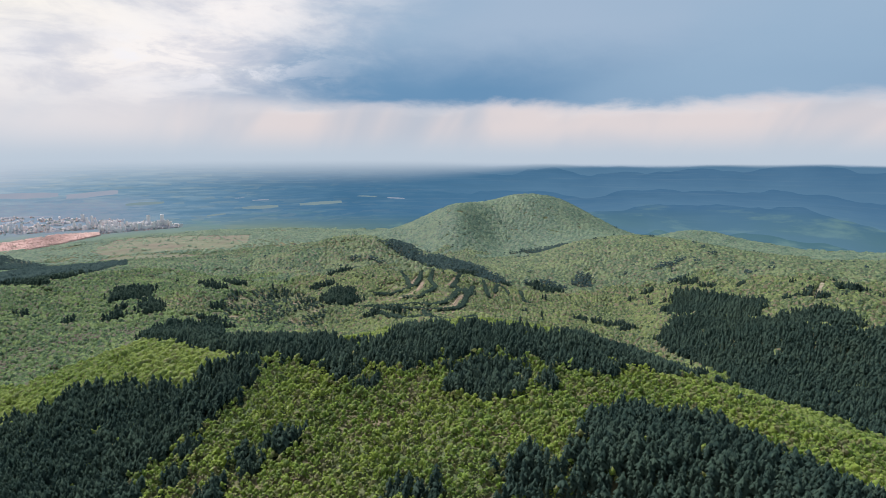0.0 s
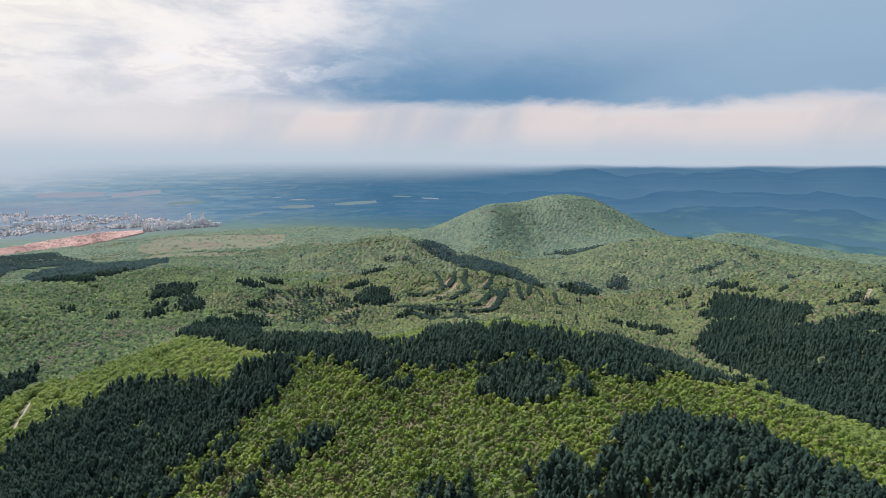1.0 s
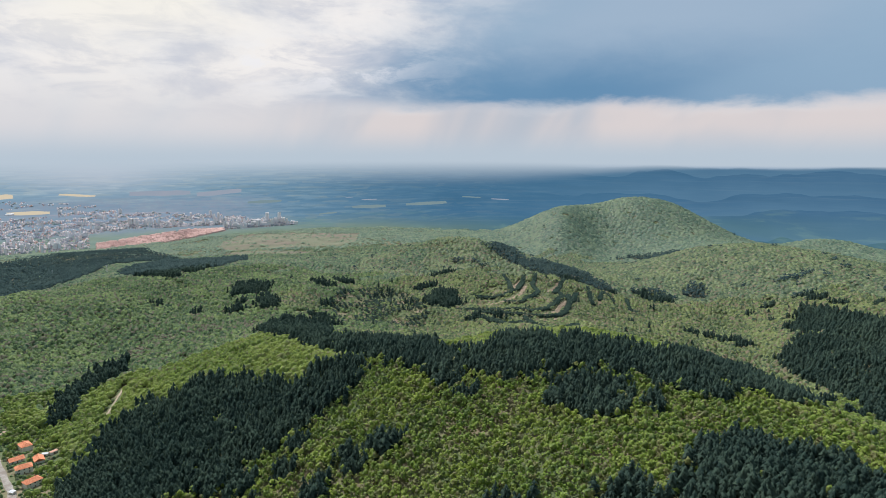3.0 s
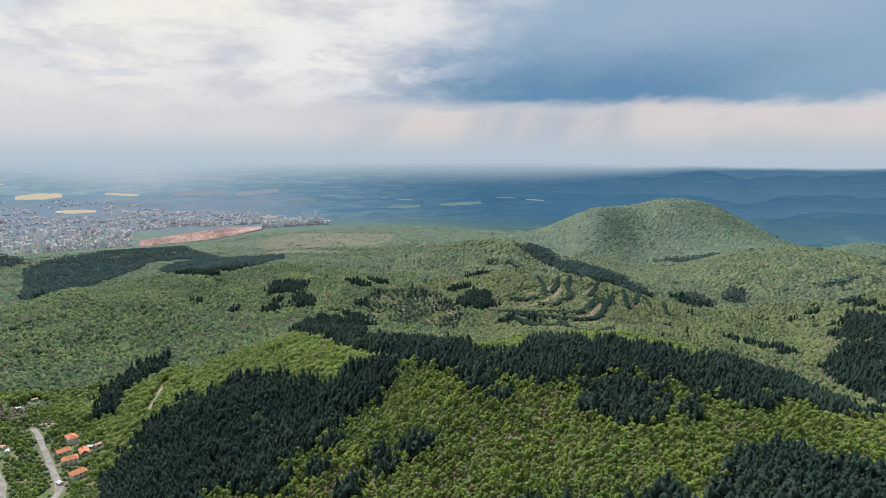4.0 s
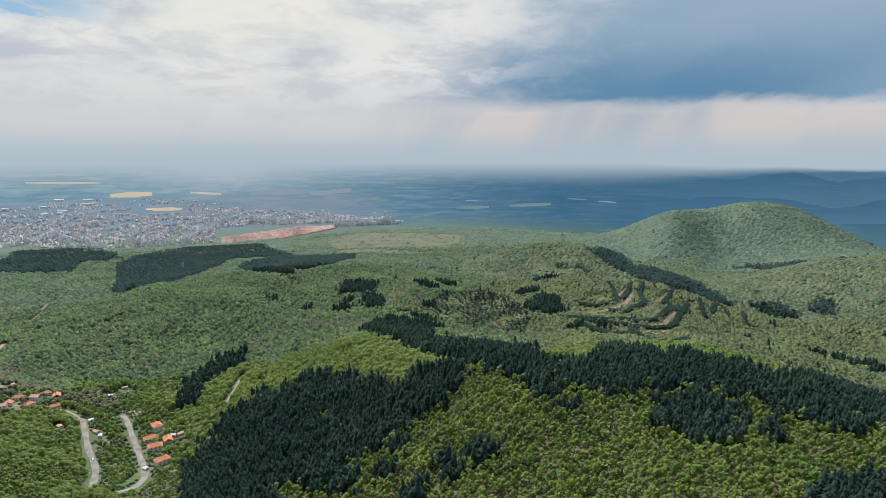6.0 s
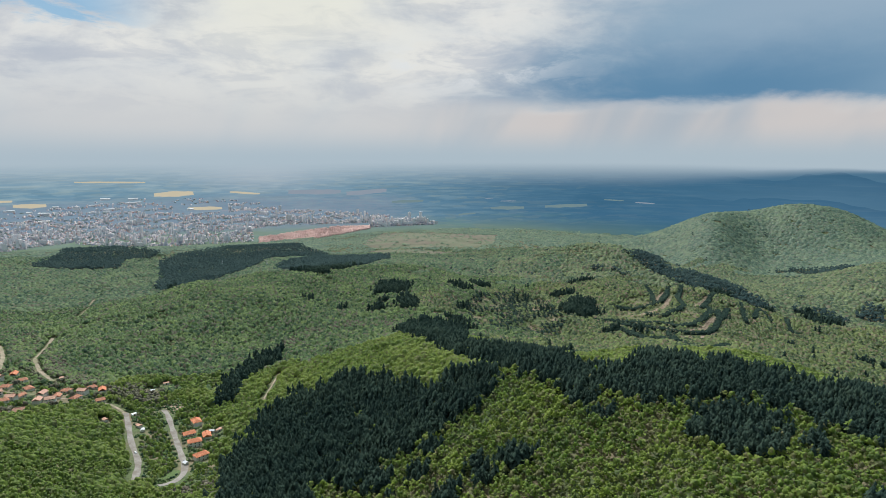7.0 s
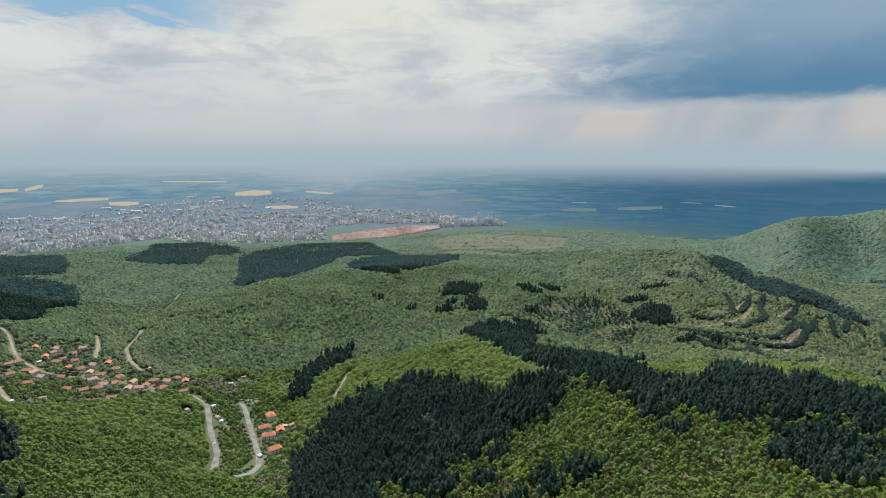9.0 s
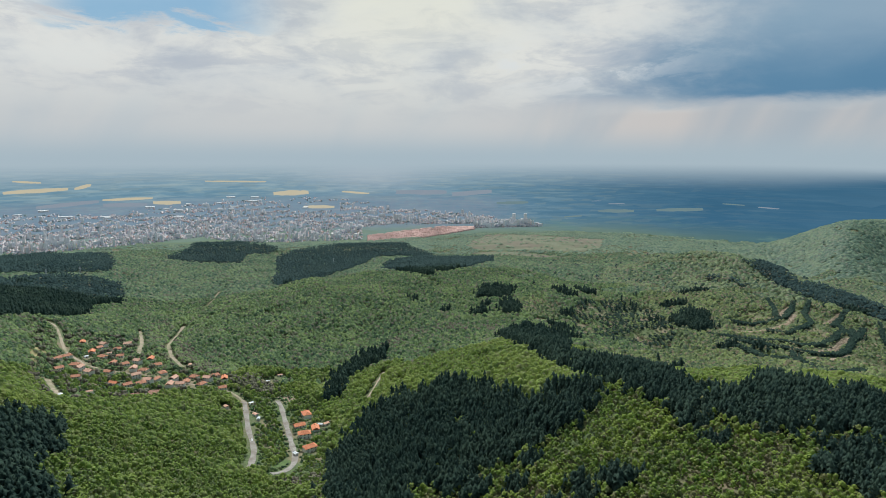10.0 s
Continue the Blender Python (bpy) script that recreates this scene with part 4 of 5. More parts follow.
size = rs.uniform(0.7, 1.3, bush.sum())
wood("leafless_thicket", LUMPY, x[bush], y[bush], ground_z(x[bush], y[bush]) + 3.0, size * 2.6, size * 4.0, LEAF_BARE, "grey-brown leafless trees along the valley stream", 206)

x, y = spots(520, 1480, 3.6, 207)
bush = (inside(x, y, VILLAGE) | inside(x, y, GLEN)) & (waves(x, y, 40, 37) > -0.7) & (rs.uniform(0, 1, len(x)) < 0.75)
for line in ROADS:
    bush &= ~beside(x, y, line, 4.5)
for hx, hy in COTTAGES + LANE_HOUSES + VILLAGE_HOUSES + SHEDS:
    bush &= np.hypot(x - hx, y - hy) > 8.0
for open_land in (PLOUGH_FIELD, LAWN, HOOK_MEADOW, CLEARING_A, CLEARING_B):
    bush &= ~inside(x, y, open_land)
size = rs.uniform(0.5, 1.2, bush.sum())
wood("garden_bushes", DOMES, x[bush], y[bush], ground_z(x[bush], y[bush]) + size, size * 2.3, size * 2.0, LEAF_MID, "green bushes and fruit trees in the village gardens", 208)

# single trees at the foot of the view
BOLE = raw_mesh("trunk", *stem(1.0, 0.05, 7), BARK)
CROWNS = [raw_mesh("crown", *f, LEAF_NEAR) for f in LEAFY]
PINE_CROWNS = [raw_mesh("crown", *pine_crown(s), NEEDLE) for s in range(60, 64)]
for i, (x, y, z, girth, tall) in enumerate(own_leafy):
    tree = tagged(new("oak_tree"), "young oak tree with a broad spring-green leafy crown", "tree", "oaks on the near hill")
    tree.location, tree.rotation_euler = (x, y, ground_z(np.array([x]), np.array([y]))[0] - 0.2), (0, 0, i * 2.4)
    trunk, crown = new("trunk", BOLE), new("crown", CROWNS[i % 5])
    trunk.parent = crown.parent = tree
    trunk.scale = (3.4, 3.4, z - tree.location.z + tall * 0.4)
    crown.location, crown.scale = (0, 0, z - tree.location.z), (girth, girth, tall * 1.15)
for i, (x, y, z, tall) in enumerate(own_pine):
    tree = tagged(new("pine_tree"), "dark green pine tree with drooping tiers of branches", "tree", "pines on the near hill")
    tree.location, tree.rotation_euler = (x, y, z), (0, 0, i * 2.4)
    trunk, crown = new("trunk", BOLE), new("crown", PINE_CROWNS[i % 4])
    trunk.parent = crown.parent = tree
    trunk.scale = (4.5, 4.5, tall * 0.6)
    crown.scale = (tall * 0.95, tall * 0.95, tall)

# ---- roads, fields and clearings laid over the ground ----
def draped(name, outline, mat, lift, label, category, step=3.0):
    """A patch of ground inside an outline, a little above the sheet below."""
    xs, ys = [p[0] for p in outline], [p[1] for p in outline]
    gx, gy = np.arange(min(xs), max(xs) + step, step), np.arange(min(ys), max(ys) + step, step)
    X, Y = np.meshgrid(gx, gy)
    X, Y = X + waves(X.ravel(), Y.ravel(), 14, 3).reshape(X.shape) * step * 0.3, Y + waves(X.ravel(), Y.ravel(), 14, 4).reshape(X.shape) * step * 0.3
    co = np.stack([X, Y, ground_z(X, Y) + lift], -1).reshape(-1, 3)
    k = len(gx)
    i, j = np.meshgrid(np.arange(len(gy) - 1), np.arange(k - 1), indexing="ij")
    a = (i * k + j).ravel()
    mid = (co[a] + co[a + k + 1]) / 2
    a = a[inside(mid[:, 0], mid[:, 1], outline)]
    if len(a) == 0:
        return None
    tri = np.concatenate([np.stack([a, a + 1, a + k + 1], -1), np.stack([a, a + k + 1, a + k], -1)])
    me = raw_mesh(name, co, tri, mat)
    return tagged(new(name, me), label, category, kind="structure")


def ribbon(name, line, width, mat, label, lift=0.35):
    """A road along a smooth line."""
    pts = np.array(line, float)
    for _ in range(3):
        new_pts = [pts[0]]
        for p, q in zip(pts, pts[1:]):
            new_pts += [p * 0.75 + q * 0.25, p * 0.25 + q * 0.75]
        pts = np.array(new_pts + [pts[-1]])
    fine = [pts[0]]
    for p, q in zip(pts, pts[1:]):
        k = max(1, int(np.hypot(*(q - p)) / 3))
        fine += [p + (q - p) * (s + 1) / k for s in range(k)]
    pts = np.array(fine)
    d = np.gradient(pts, axis=0)
    d /= np.linalg.norm(d, axis=1)[:, None] + 1e-9
    side = np.stack([-d[:, 1], d[:, 0]], -1)
    rows = []
    wob = 1 + 0.12 * np.sin(np.arange(len(pts)) * 0.7)
    for off in (-0.5, -0.25, 0.0, 0.25, 0.5):
        p = pts + side * (off * width * wob)[:, None] if abs(off) == 0.5 else pts + side * off * width
        rows.append(np.stack([p[:, 0], p[:, 1], ground_z(p[:, 0], p[:, 1]) + lift - abs(off) * 0.2], -1))
    co = np.stack(rows, 1).reshape(-1, 3)
    tri = []
    for i in range(len(pts) - 1):
        for j in range(4):
            a = i * 5 + j
            tri += [(a, a + 5, a + 6), (a, a + 6, a + 1)]
    return tagged(new(name, raw_mesh(name, co, np.array(tri)[:, ::-1], mat)), label, "road", kind="structure")


ribbon("road", ROAD_LOOP, 5.6, ROAD, "pale worn asphalt road winding through the glen")
ribbon("road", ROAD_HOOK, 5.6, ROAD, "pale worn asphalt road with a hairpin below the cottages")
ribbon("road", ROAD_VILLAGE, 4.0, TRACK, "dusty village street between the houses")
for line, width in ((TRACK_VALLEY, 5.0), (TRACK_BEND, 5.5), (TRACK_SLOPE, 3.5), (TRACK_CREST, 8.0), (TRACK_FAR, 6.0), (TRACK_RIDGE, 2.6), (LANE, 5.0)):
    ribbon("track", line, width, TRACK, "pale gravel track through the woods")
LAWN_MAT = surface("spring_grass", (0.065, 0.105, 0.035, 1), (0.095, 0.14, 0.05, 1), 0.3, 0.95)
FALLOW = surface("fallow_land", (0.085, 0.105, 0.06, 1), (0.12, 0.125, 0.08, 1), 0.02, 0.95, (0.12, 0.1, 0.075, 1), 0.006)
PASTURE = surface("dry_pasture", (0.19, 0.17, 0.075, 1), (0.26, 0.235, 0.12, 1), 0.15, 0.95)
draped("field", PLOUGH_FIELD, PLOUGH, 0.5, "freshly ploughed red-brown field beside the village", "field", 2.0)
draped("meadow", LAWN, LAWN_MAT, 0.4, "smooth green meadow below the village", "meadow", 2.0)
draped("meadow", HOOK_MEADOW, LAWN_MAT, 0.15, "small green meadow inside the road's hairpin", "meadow", 2.0)
draped("pasture", CLEARING_A, PASTURE, 0.4, "dry grassy clearing with scattered bushes", "meadow")
draped("pasture", CLEARING_B, PASTURE, 0.4, "dry grassy clearing at the wood's edge", "meadow")
draped("pasture", FALLOW_A, FALLOW, 0.6, "pale fallow field on the plateau", "field", 8.0)
draped("pasture", FALLOW_B, FALLOW, 0.6, "wide brownish fallow land on the plateau", "field", 8.0)
draped("quarry", QUARRY, SOIL, 0.4, "heap of bare orange earth beside the road", "earth", 2.0)

# ---- houses ----
PLASTER = surface("pale_plaster", (0.62, 0.58, 0.50, 1), (0.74, 0.71, 0.64, 1), 0.6)
ROOF_NEW = surface("orange_roof_tiles", (0.44, 0.15, 0.075, 1), (0.58, 0.24, 0.13, 1), 0.8)
ROOF_OLD = surface("weathered_roof_tiles", (0.30, 0.13, 0.08, 1), (0.44, 0.22, 0.14, 1), 0.7)
ROOF_PINK = surface("faded_roof_tiles", (0.42, 0.24, 0.17, 1), (0.52, 0.33, 0.25, 1), 0.7)
TIN = surface("grey_sheet_metal", (0.42, 0.45, 0.48, 1), (0.6, 0.62, 0.64, 1), 0.9, 0.5)
GLASS = surface("dark_window_glass", (0.03, 0.04, 0.05, 1), (0.06, 0.07, 0.08, 1), 1.0, 0.15)
WOODWORK = surface("brown_woodwork", (0.12, 0.07, 0.04, 1), (0.2, 0.12, 0.07, 1), 2.0)


def box(bm, x0, y0, z0, x1, y1, z1):
    v = [bm.verts.new(p) for p in ((x0, y0, z0), (x1, y0, z0), (x1, y1, z0), (x0, y1, z0), (x0, y0, z1), (x1, y0, z1), (x1, y1, z1), (x0, y1, z1))]
    for f in ((3, 2, 1, 0), (4, 5, 6, 7), (0, 1, 5, 4), (1, 2, 6, 5), (2, 3, 7, 6), (3, 0, 4, 7)):
        bm.faces.new([v[i] for i in f])


def part(name, bm, mat, parent, label="", at=None):
    me = bpy.data.meshes.new(name)
    bm.to_mesh(me)
    bm.free()
    me.materials.append(mat)
    ob = new(name, me)
    ob.parent = parent
    if at:
        ob.location = at
    if label:
        ob["label"] = label
    return ob


def boxes(*dims):
    bm = bmesh.new()
    for d in dims:
        box(bm, *d)
    return bm


def pitched_roof(length, width, eaves, rise, hip, over=0.5, thick=0.18):
    """A roof with overhanging eaves and real thickness; hip: how far the ridge stands in from the gables."""
    bm = bmesh.new()
    L, W = length / 2 + over, width / 2 + over
    for dz, flip in ((thick, False), (0.0, True)):
        low = eaves - 0.25 + dz
        c = [bm.verts.new(p) for p in ((-L, -W, low), (L, -W, low), (L, W, low), (-L, W, low))]
        r = [bm.verts.new(p) for p in ((-L + hip, 0, low + rise), (L - hip, 0, low + rise))]
        fs = [(c[0], c[1], r[1], r[0]), (c[2], c[3], r[0], r[1]), (c[1], c[2], r[1]), (c[3], c[0], r[0])]
        for f in fs:
            bm.faces.new(tuple(reversed(f)) if flip else f)
        if not flip:
            top = c
    for i in range(4):
        bottom = [v for v in bm.verts][6:10]
        bm.faces.new((top[(i + 1) % 4], top[i], bottom[i], bottom[(i + 1) % 4]))
    return bm


def make_house(length, width, storeys, rise, hip, roof_mat, label):
    house = tagged(new("house"), label, "house", "houses of the village")
    h = storeys * 2.7
    part("wall", boxes((-length / 2, -width / 2, -2.0, length / 2, width / 2, h)), PLASTER, house)
    if hip < 0.5:
        bm = bmesh.new()
        for x in (-length / 2 + 0.01, length / 2 - 0.01):
            bm.faces.new([bm.verts.new(p) for p in ((x, -width / 2, h), (x, width / 2, h), (x, 0, h + rise * 0.86))])
        part("gable", bm, PLASTER, house)
    roof = part("roof", pitched_roof(length, width, h, rise, hip), roof_mat, house)
    part("chimney", boxes((length * 0.2, -0.35 + width * 0.12, h + rise * 0.3, length * 0.2 + 0.6, 0.3 + width * 0.12, h + rise + 0.7)), ROOF_OLD, roof)
    for s in range(storeys):
        for x in (-length * 0.3, 0.0, length * 0.3):
            for side in (-1, 1):
                if s == 0 and x == 0.0 and side < 0:
                    continue
                y = side * width / 2
                part("window", boxes((x - 0.55, y - 0.06, s * 2.7 + 0.9, x + 0.55, y + 0.06, s * 2.7 + 2.2)), GLASS, house)
    part("door", boxes((-0.5, -width / 2 - 0.06, 0.0, 0.5, -width / 2 + 0.06, 2.05)), WOODWORK, house)
    return house


def make_shed(length, width, height, mat, label):
    shed = tagged(new("shed"), label, "shed", "sheds round the village")
    part("wall", boxes((-length / 2, -width / 2, -1.0, length / 2, width / 2, height)), PLASTER, shed)
    part("roof", pitched_roof(length, width, height + 0.2, 0.8, 0.0, 0.3, 0.1), mat, shed)
    part("door", boxes((-0.7, -width / 2 - 0.05, 0.0, 0.7, -width / 2 + 0.05, 1.9)), WOODWORK, shed)
    return shed


HOUSE_FORMS = [make_house(13.0, 9.0, 2, 2.7, 4.0, ROOF_NEW, "two-storey plastered house with a bright orange hipped roof"),
               make_house(12.0, 8.0, 1, 2.4, 0.0, ROOF_NEW, "low plastered cottage with an orange gabled roof"),
               make_house(11.0, 8.5, 1, 2.3, 3.0, ROOF_OLD, "low village house with a weathered red hipped roof"),
               make_house(10.5, 8.0, 2, 2.3, 0.0, ROOF_PINK, "two-storey village house with a faded tile roof"),
               make_house(9.5, 7.5, 1, 2.1, 0.0, ROOF_OLD, "small old house with a dull red gabled roof")]
SHED_FORMS = [make_shed(5.0, 3.5, 2.3, TIN, "small shed with a grey sheet-metal roof"),
              make_shed(6.5, 4.0, 2.4, ROOF_PINK, "outbuilding with a faded tile roof")]


def settle(x, y, turn, sink=0.0):
    return pose(x, y, float(ground_z(np.array([x]), np.array([y]))[0]) - sink, 0, 0, turn)


rs = np.random.RandomState(77)
used = set()


def stand(form, m):
    """The first of a form is moved to its place, the next are copies."""
    if form in used:
        return copy_thing(form, m)
    used.add(form)
    form.matrix_basis = m
    return form


for i, (x, y) in enumerate(COTTAGES):
    stand(HOUSE_FORMS[(0, 1, 1, 0, 0)[i % 5]], settle(x, y, (150, 60, 140, 50, 70)[i % 5]))
for i, (x, y) in enumerate(LANE_HOUSES + VILLAGE_HOUSES):
    stand(HOUSE_FORMS[(2, 3, 4, 2, 3, 1, 4)[i % 7]], settle(x, y, rs.uniform(0, 180)))
for i, (x, y) in enumerate(SHEDS):
    stand(SHED_FORMS[i % 2], settle(x, y, rs.uniform(0, 180)))

# ---- two parked cars and a lone poplar ----
def car_shape(length, width, height):
    bm = boxes((-length / 2, -width / 2, 0.3, length / 2, width / 2, 0.85))
    b = [bm.verts.new(p) for p in ((-length * 0.36, -width * 0.46, 0.85), (length * 0.30, -width * 0.46, 0.85), (length * 0.30, width * 0.46, 0.85), (-length * 0.36, width * 0.46, 0.85),
                                   (-length * 0.26, -width * 0.38, height), (length * 0.12, -width * 0.38, height), (length * 0.12, width * 0.38, height), (-length * 0.26, width * 0.38, height))]
    for f in ((4, 5, 6, 7), (0, 1, 5, 4), (1, 2, 6, 5), (2, 3, 7, 6), (3, 0, 4, 7)):
        bm.faces.new([b[i] for i in f])
    bmesh.ops.bevel(bm, geom=list(bm.edges), offset=0.06, segments=1, affect="EDGES")
    return bm


CAR_WHITE = surface("white_car_paint", (0.75, 0.75, 0.75, 1), (0.8, 0.8, 0.8, 1), 1.0, 0.3)
CAR_DARK = surface("dark_car_paint", (0.04, 0.05, 0.07, 1), (0.06, 0.07, 0.09, 1), 1.0, 0.3)
TYRE = surface("tyre_rubber", (0.02, 0.02, 0.02, 1), (0.03, 0.03, 0.03, 1), 2.0, 0.9)


def make_car(mat, label, x, y, turn):
    car = tagged(new("car"), label, "car")
    part("body", car_shape(4.2, 1.75, 1.45), mat, car)
    for wx in (-1.3, 1.3):
        for wy in (-0.82, 0.82):
            bm = bmesh.new()
            bmesh.ops.create_cone(bm, cap_ends=True, segments=12, radius1=0.32, radius2=0.32, depth=0.2, matrix=Matrix.Rotation(radians(90), 4, "X"))
            part("wheel", bm, TYRE, car, at=(wx, wy, 0.32))
    m = settle(x, y, turn)
    m.translation.z += 0.4
    car.matrix_basis = m
    return car


(x0, y0), (x1, y1) = ROAD_LOOP[2], ROAD_LOOP[3]
make_car(CAR_WHITE, "white car driving along the pale glen road", x0 * 0.4 + x1 * 0.6, y0 * 0.4 + y1 * 0.6, math.degrees(math.atan2(y1 - y0, x1 - x0)))
(x0, y0), (x1, y1) = ROAD_HOOK[2], ROAD_HOOK[3]
make_car(CAR_DARK, "dark car parked at the roadside near the cottages", x0 * 0.6 + x1 * 0.4, y0 * 0.6 + y1 * 0.4, math.degrees(math.atan2(y1 - y0, x1 - x0)))

# power pylons on the wooded crests
STEEL = surface("galvanised_steel", (0.42, 0.44, 0.45, 1), (0.52, 0.54, 0.55, 1), 1.0, 0.5)


def strut(bm, a, b, r):
    a, b = Vector(a), Vector(b)
    m = Matrix.Translation((a + b) / 2) @ (b - a).to_track_quat("Z", "Y").to_matrix().to_4x4()
    bmesh.ops.create_cone(bm, cap_ends=True, segments=4, radius1=r, radius2=r, depth=(b - a).length, matrix=m)


def make_pylon():
    pylon = tagged(new("power_pylon"), "grey steel lattice power pylon among the trees", "pylon", "pylons on the crests")
    for cx, cy in ((-1, -1), (1, -1), (1, 1), (-1, 1)):
        bm = bmesh.new()
        strut(bm, (cx * 2.2, cy * 2.2, 0), (cx * 0.5, cy * 0.5, 24), 0.16)
        part("leg", bm, STEEL, pylon)
    for z in (3, 8, 13, 18):
        bm = bmesh.new()
        k, k2 = 2.2 - z * 0.071, 2.2 - (z + 5) * 0.071
        for cx, cy in ((-1, -1), (1, -1), (1, 1), (-1, 1)):
            strut(bm, (cx * k, cy * k, z), (-cy * k2, cx * k2, z + 5), 0.09)
        part("brace", bm, STEEL, pylon)
    for z, half in ((19, 4.5), (23, 3.2)):
        bm = bmesh.new()
        strut(bm, (-half, 0, z), (half, 0, z), 0.14)
        part("crossarm", bm, STEEL, pylon)
    return pylon


first = make_pylon()
PYLONS = [(-1470, 659), (-1510, 752), (-1305, 1412), (-1148, 1421)]
for i, (x, y) in enumerate(PYLONS):
    m = settle(x, y, 40)
    if i:
        copy_thing(first, m)
    else:
        first.matrix_basis = m

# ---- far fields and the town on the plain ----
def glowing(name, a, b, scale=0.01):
    """Far land that glows, bright haze put into its colour, part of the backdrop."""
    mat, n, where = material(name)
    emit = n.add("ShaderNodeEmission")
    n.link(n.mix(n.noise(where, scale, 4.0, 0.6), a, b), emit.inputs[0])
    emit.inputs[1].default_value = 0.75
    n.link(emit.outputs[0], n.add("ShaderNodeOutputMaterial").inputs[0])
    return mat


def polar(a, r):
    """A spot from its bearing and its laid-out distance."""
    r = float(spread(r))
    return -math.sin(radians(a)) * r, math.cos(radians(a)) * r


def far_field(a0, a1, r0, r1, mat, label, seed):
    """A field on the plain, bounded by bearings and distances, with a slanting uneven edge."""
    rs = np.random.RandomState(seed)
    lean, k = rs.uniform(-0.35, 0.35) * (r1 - r0), 9
    co = []
    for i in range(k):
        for j in range(4):
            s = i / (k - 1)
            thin = 0.45 + 0.25 * math.sin(math.pi * min(1, max(0, s)))
            x, y = polar(a0 + (a1 - a0) * s + rs.uniform(-0.05, 0.05), (r0 + r1) / 2 + (r1 - r0) * (j / 3 - 0.5) * thin + lean * (s - 0.5) * 2.4 + rs.uniform(-0.05, 0.05) * (r1 - r0))
            co.append((x, y, float(far_z(np.array([x]), np.array([y]))[0]) + 1.5))
    tri = []
    for i in range(k - 1):
        for j in range(3):
            a = i * 4 + j
            tri += [(a, a + 1, a + 5), (a, a + 5, a + 4)]
    return tagged(new("field", raw_mesh("field", np.array(co), np.array(tri), mat)), label, "field", kind="structure")


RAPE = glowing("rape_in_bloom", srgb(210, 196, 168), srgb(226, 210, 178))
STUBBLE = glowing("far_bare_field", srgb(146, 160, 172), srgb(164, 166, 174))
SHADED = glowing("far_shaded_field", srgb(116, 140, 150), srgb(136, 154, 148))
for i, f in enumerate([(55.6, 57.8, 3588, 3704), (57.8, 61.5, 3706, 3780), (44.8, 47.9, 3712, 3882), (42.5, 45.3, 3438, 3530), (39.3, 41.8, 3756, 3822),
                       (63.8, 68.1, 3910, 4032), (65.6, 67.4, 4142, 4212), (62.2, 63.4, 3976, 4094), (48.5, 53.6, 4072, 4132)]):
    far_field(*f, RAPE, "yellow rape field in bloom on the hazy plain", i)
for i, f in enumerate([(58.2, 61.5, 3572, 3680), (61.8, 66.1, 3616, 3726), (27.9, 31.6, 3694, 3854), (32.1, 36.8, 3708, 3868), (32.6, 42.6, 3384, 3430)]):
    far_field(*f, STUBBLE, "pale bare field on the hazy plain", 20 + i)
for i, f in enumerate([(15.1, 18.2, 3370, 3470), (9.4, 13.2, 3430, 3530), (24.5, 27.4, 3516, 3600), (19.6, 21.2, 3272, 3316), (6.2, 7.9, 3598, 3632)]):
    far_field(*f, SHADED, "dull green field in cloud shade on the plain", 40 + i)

# haze is put into the town's colours: bluish walls, pale window rows
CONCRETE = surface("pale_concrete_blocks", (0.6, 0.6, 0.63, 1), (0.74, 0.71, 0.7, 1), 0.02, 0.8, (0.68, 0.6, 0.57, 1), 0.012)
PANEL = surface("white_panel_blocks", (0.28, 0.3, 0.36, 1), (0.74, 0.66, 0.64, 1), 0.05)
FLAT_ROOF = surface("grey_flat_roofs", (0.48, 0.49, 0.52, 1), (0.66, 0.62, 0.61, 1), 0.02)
FAR_GLASS = surface("hazed_window_rows", (0.58, 0.61, 0.66, 1), (0.68, 0.71, 0.75, 1), 0.05, 0.3)


def block(length, width, height, storeys):
    """An apartment block: body, parapet roof, stair head and a band of windows on each storey."""
    building = tagged(new("apartment_building"), "pale concrete apartment block in the far town", "building", "apartment blocks of the town")
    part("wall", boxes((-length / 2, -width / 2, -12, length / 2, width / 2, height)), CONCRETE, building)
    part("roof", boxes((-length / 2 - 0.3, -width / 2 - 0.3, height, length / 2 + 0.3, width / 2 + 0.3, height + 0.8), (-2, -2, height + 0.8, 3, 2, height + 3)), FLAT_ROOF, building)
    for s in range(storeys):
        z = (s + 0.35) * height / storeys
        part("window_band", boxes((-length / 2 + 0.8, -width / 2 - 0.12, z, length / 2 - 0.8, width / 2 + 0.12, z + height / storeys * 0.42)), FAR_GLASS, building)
    return building


BLOCK_FORMS = [block(20, 9, 15, 5), block(32, 9, 19, 6), block(11, 10, 34, 11), block(15, 10, 26, 8)]


def on_plain(a, r, turn):
    x, y = polar(a, r)
    return pose(x, y, float(far_z(np.array([x]), np.array([y]))[0]), 0, 0, turn)


rs = np.random.RandomState(91)


def city_low(a):
    return np.interp(a, [23.7, 30, 37, 40, 47, 51, 54.5, 59, 65, 69], [3090, 3045, 2975, 2850, 2830, 2880, 2985, 2915, 2890, 2870])


def city_top(a):
    return np.interp(a, [23.7, 30, 37, 40, 46, 52, 58.5, 63, 69], [3150, 3330, 3430, 3600, 3720, 3690, 3500, 3480, 3540])


done = 0
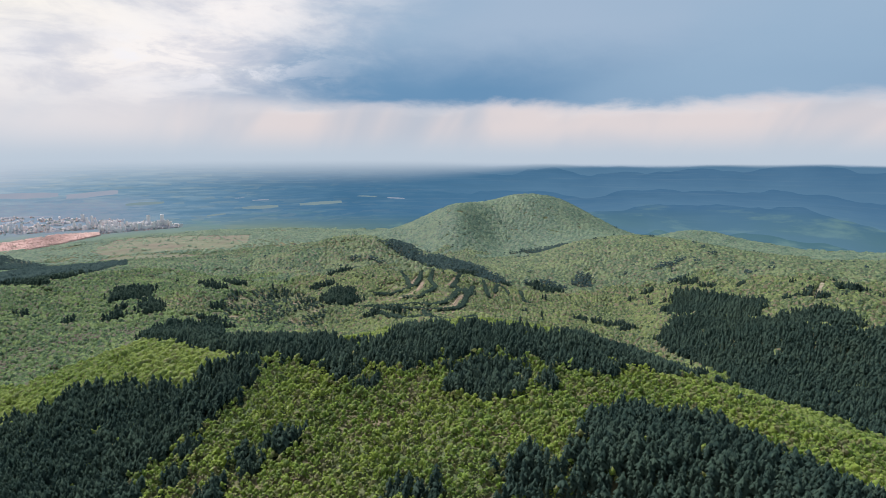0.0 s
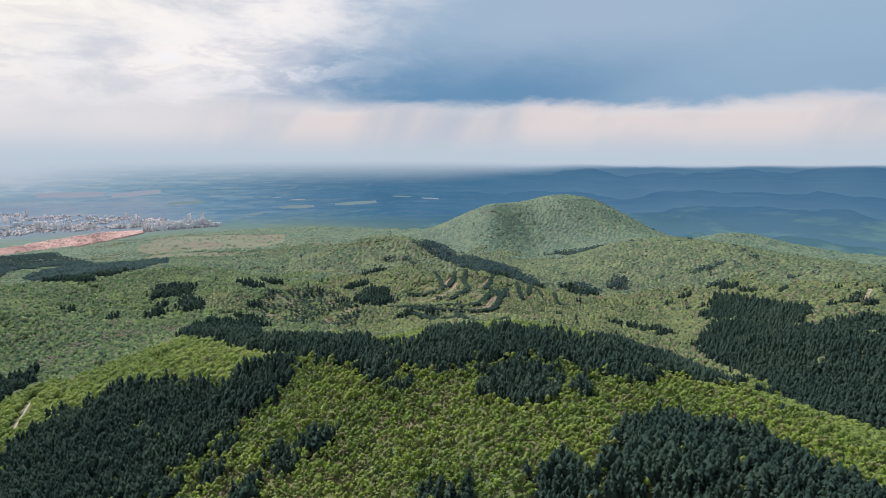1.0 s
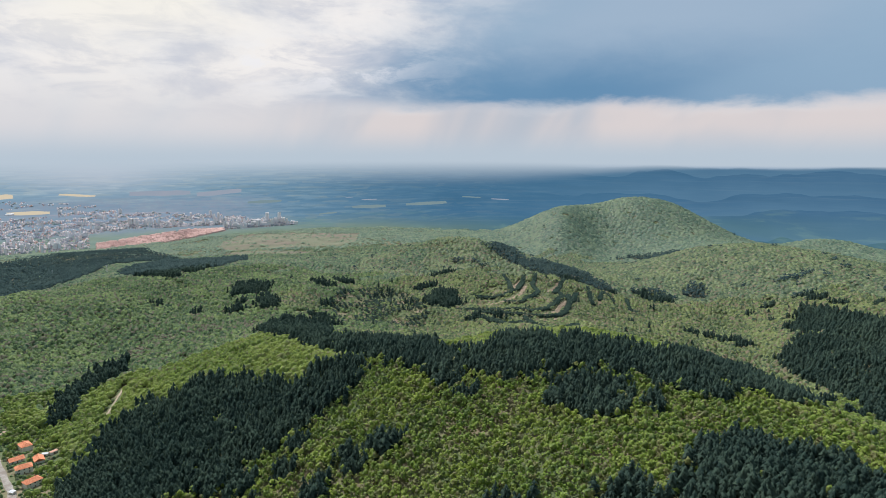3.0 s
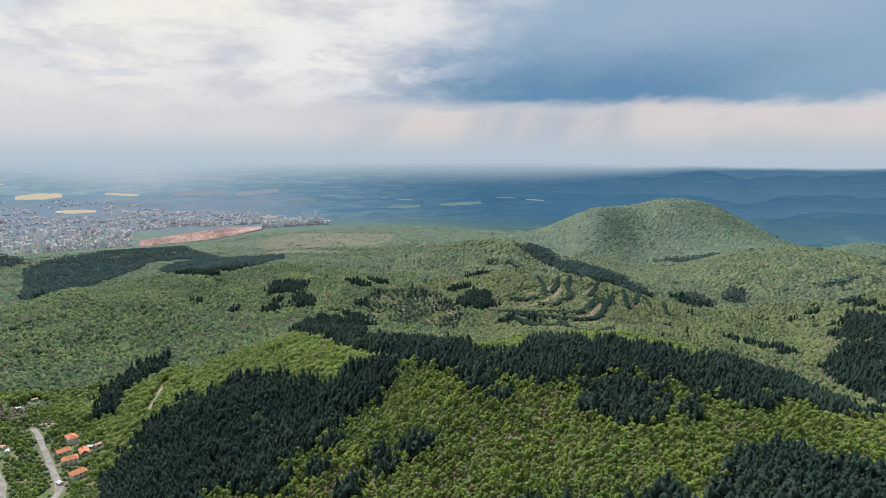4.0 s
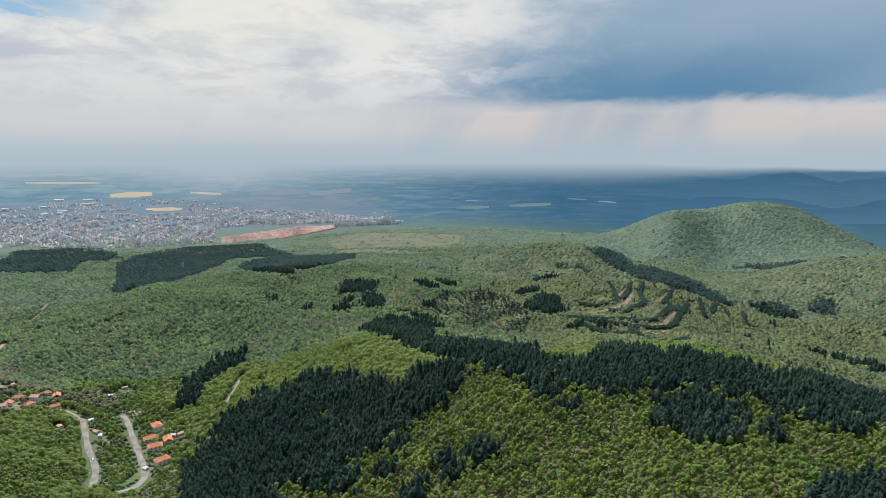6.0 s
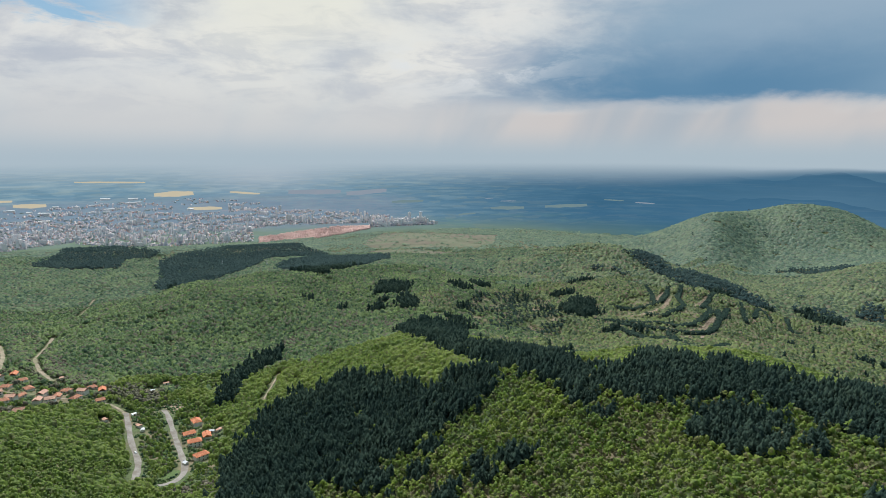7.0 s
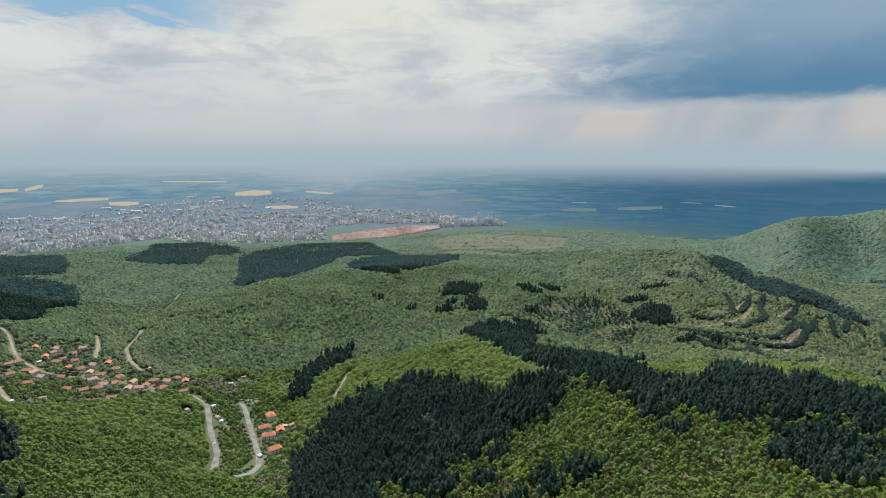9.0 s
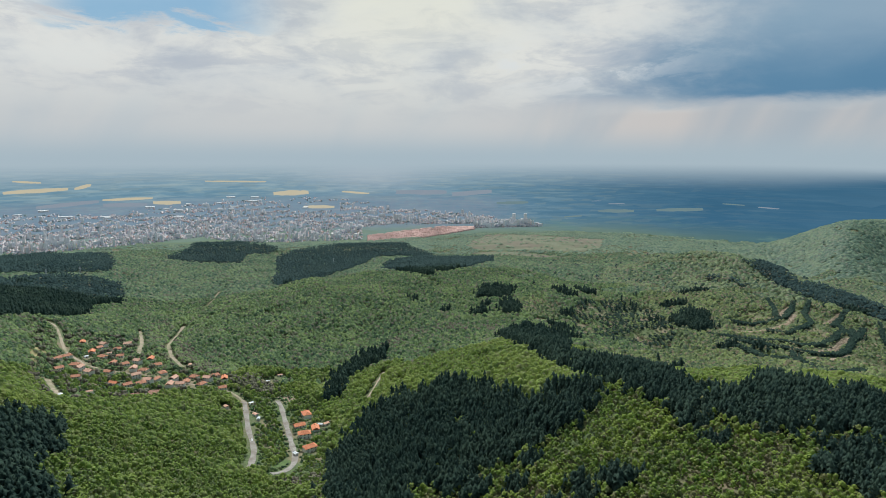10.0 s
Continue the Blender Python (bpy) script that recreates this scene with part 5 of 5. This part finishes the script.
while done < 300:
    a = rs.uniform(24, 69)
    low, top = city_low(a), city_top(a)
    s = rs.beta(1.0, 2.8)
    if 42 < a < 46.5 and s > 0.6:
        continue
    if a < 40 and s < 0.35 and 29.5 < a:
        continue
    stand(BLOCK_FORMS[(0, 1, 3, 2, 2, 3)[rs.randint(6)]], on_plain(a, low + (top - low) * s, a + rs.choice([0, 90, 20, -25]) + rs.uniform(-8, 8)))
    done += 1
TOWER = block(18, 16, 52, 13)
stand(TOWER, on_plain(25.8, 3166, 20))
stand(TOWER, on_plain(24.75, 3168, 20))
for a, r in ((24.1, 3120), (23.7, 3110), (23.3, 3105), (25.2, 3130), (26.3, 3125)):
    stand(BLOCK_FORMS[0], on_plain(a, r, 30))

# the mass of low town houses, and the tile-roofed quarter on the rise
def low_town(name, n, pick, size, height, mat, label, seed):
    rs = np.random.RandomState(seed)
    cube = np.array([(-1, -1, -6), (1, -1, -6), (1, 1, -6), (-1, 1, -6), (-1, -1, 1), (1, -1, 1), (1, 1, 1), (-1, 1, 1)], float)
    gable = np.array([(-1, -1, -6), (1, -1, -6), (1, 1, -6), (-1, 1, -6), (-1, -1, 0.55), (1, -1, 0.55), (1, 1, 0.55), (-1, 1, 0.55), (-0.6, 0, 1), (0.6, 0, 1)], float)
    sides = [(0, 1, 5), (0, 5, 4), (1, 2, 6), (1, 6, 5), (2, 3, 7), (2, 7, 6), (3, 0, 4), (3, 4, 7)]
    forms = [(cube, np.array(sides + [(4, 5, 6), (4, 6, 7)]))] if mat is not ROOF_FAR else [(gable, np.array(sides + [(4, 5, 9), (4, 9, 8), (6, 7, 8), (6, 8, 9), (5, 6, 9), (7, 4, 8)]))]
    a, r = pick(rs, n)
    x, y = -np.sin(np.radians(a)) * spread(r), np.cos(np.radians(a)) * spread(r)
    z = far_z(x, y)
    ob = new(name, raw_mesh(name, *planted(forms, x, y, z, rs.uniform(*size, n), rs.uniform(*height, n), seed), mat))
    return tagged(ob, label, "buildings", kind="stuff")


# leaves and red roofs faded in colour, as if through haze
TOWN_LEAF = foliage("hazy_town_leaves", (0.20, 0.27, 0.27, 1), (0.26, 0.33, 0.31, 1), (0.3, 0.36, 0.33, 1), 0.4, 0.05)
ROOF_FAR = surface("hazed_red_roofs", (0.42, 0.27, 0.24, 1), (0.54, 0.36, 0.32, 1), 0.03)


def town_spots(rs, n):
    """Spots in loose districts with green between them, thinner towards the far edge."""
    a = rs.uniform(23.5, 69.5, n * 6)
    s = rs.beta(1.0, 1.35, n * 6)
    r = city_low(a) + (city_top(a) - city_low(a)) * s
    thick = waves(a * 60, r, 150, 71) + 0.6 * waves(a * 60, r, 60, 72)
    ok = (thick > -0.75 + 1.0 * s) & ~((a > 42) & (a < 46.5) & (r > 3400) & (r < 3560)) & ~((a > 29.5) & (a < 40) & (s < 0.3))
    ok = np.flatnonzero(ok)[:n]
    ok = np.resize(ok, n)
    return a[ok] + rs.uniform(-0.02, 0.02, n), r[ok]


WHITE_ROOF = surface("white_sheet_roofs", (0.48, 0.5, 0.52, 1), (0.58, 0.58, 0.58, 1), 0.02)


def warehouse(length, width, height):
    """A long low works hall with a shallow pitched roof."""
    hall = tagged(new("warehouse"), "long white-roofed works hall at the town's edge", "warehouse", "works halls of the town")
    part("wall", boxes((-length / 2, -width / 2, -6, length / 2, width / 2, height)), CONCRETE, hall)
    part("roof", pitched_roof(length, width, height, 2.5, 0.0, 0.4, 0.3), WHITE_ROOF, hall)
    part("door", boxes((-2.5, -width / 2 - 0.15, 0, 2.5, -width / 2 + 0.15, 5)), TIN, hall)
    return hall


HALL_FORMS = [warehouse(52, 18, 7), warehouse(30, 14, 6)]
rs = np.random.RandomState(95)
for k in range(22):
    a = rs.uniform(44, 68)
    stand(HALL_FORMS[k % 2], on_plain(a, city_top(a) - rs.uniform(-60, 240), a + rs.uniform(-12, 12)))


def quarter_spots(rs, n):
    a = rs.uniform(29.5, 39.5, n)
    mid = np.interp(a, [29.5, 34, 39.5], [3035, 2925, 2800])
    return a, mid + rs.uniform(-40, 115, n) * np.clip((a - 28.5) / 4, 0.2, 1)


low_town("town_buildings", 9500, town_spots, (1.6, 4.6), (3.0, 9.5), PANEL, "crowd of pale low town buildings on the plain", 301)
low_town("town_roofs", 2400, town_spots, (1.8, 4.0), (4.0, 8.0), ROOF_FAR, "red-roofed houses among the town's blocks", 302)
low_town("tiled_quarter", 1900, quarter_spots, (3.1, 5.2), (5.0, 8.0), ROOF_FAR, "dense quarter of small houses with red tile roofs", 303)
rs = np.random.RandomState(304)
a, r = town_spots(rs, 2400)
x, y = -np.sin(np.radians(a)) * spread(r), np.cos(np.radians(a)) * spread(r)
wood("town_trees", SIMPLE, x, y, far_z(x, y) + 3, rs.uniform(4, 10, len(x)), rs.uniform(3, 5, len(x)), TOWN_LEAF, "trees between the town's buildings, haze put into their pale green", 305)
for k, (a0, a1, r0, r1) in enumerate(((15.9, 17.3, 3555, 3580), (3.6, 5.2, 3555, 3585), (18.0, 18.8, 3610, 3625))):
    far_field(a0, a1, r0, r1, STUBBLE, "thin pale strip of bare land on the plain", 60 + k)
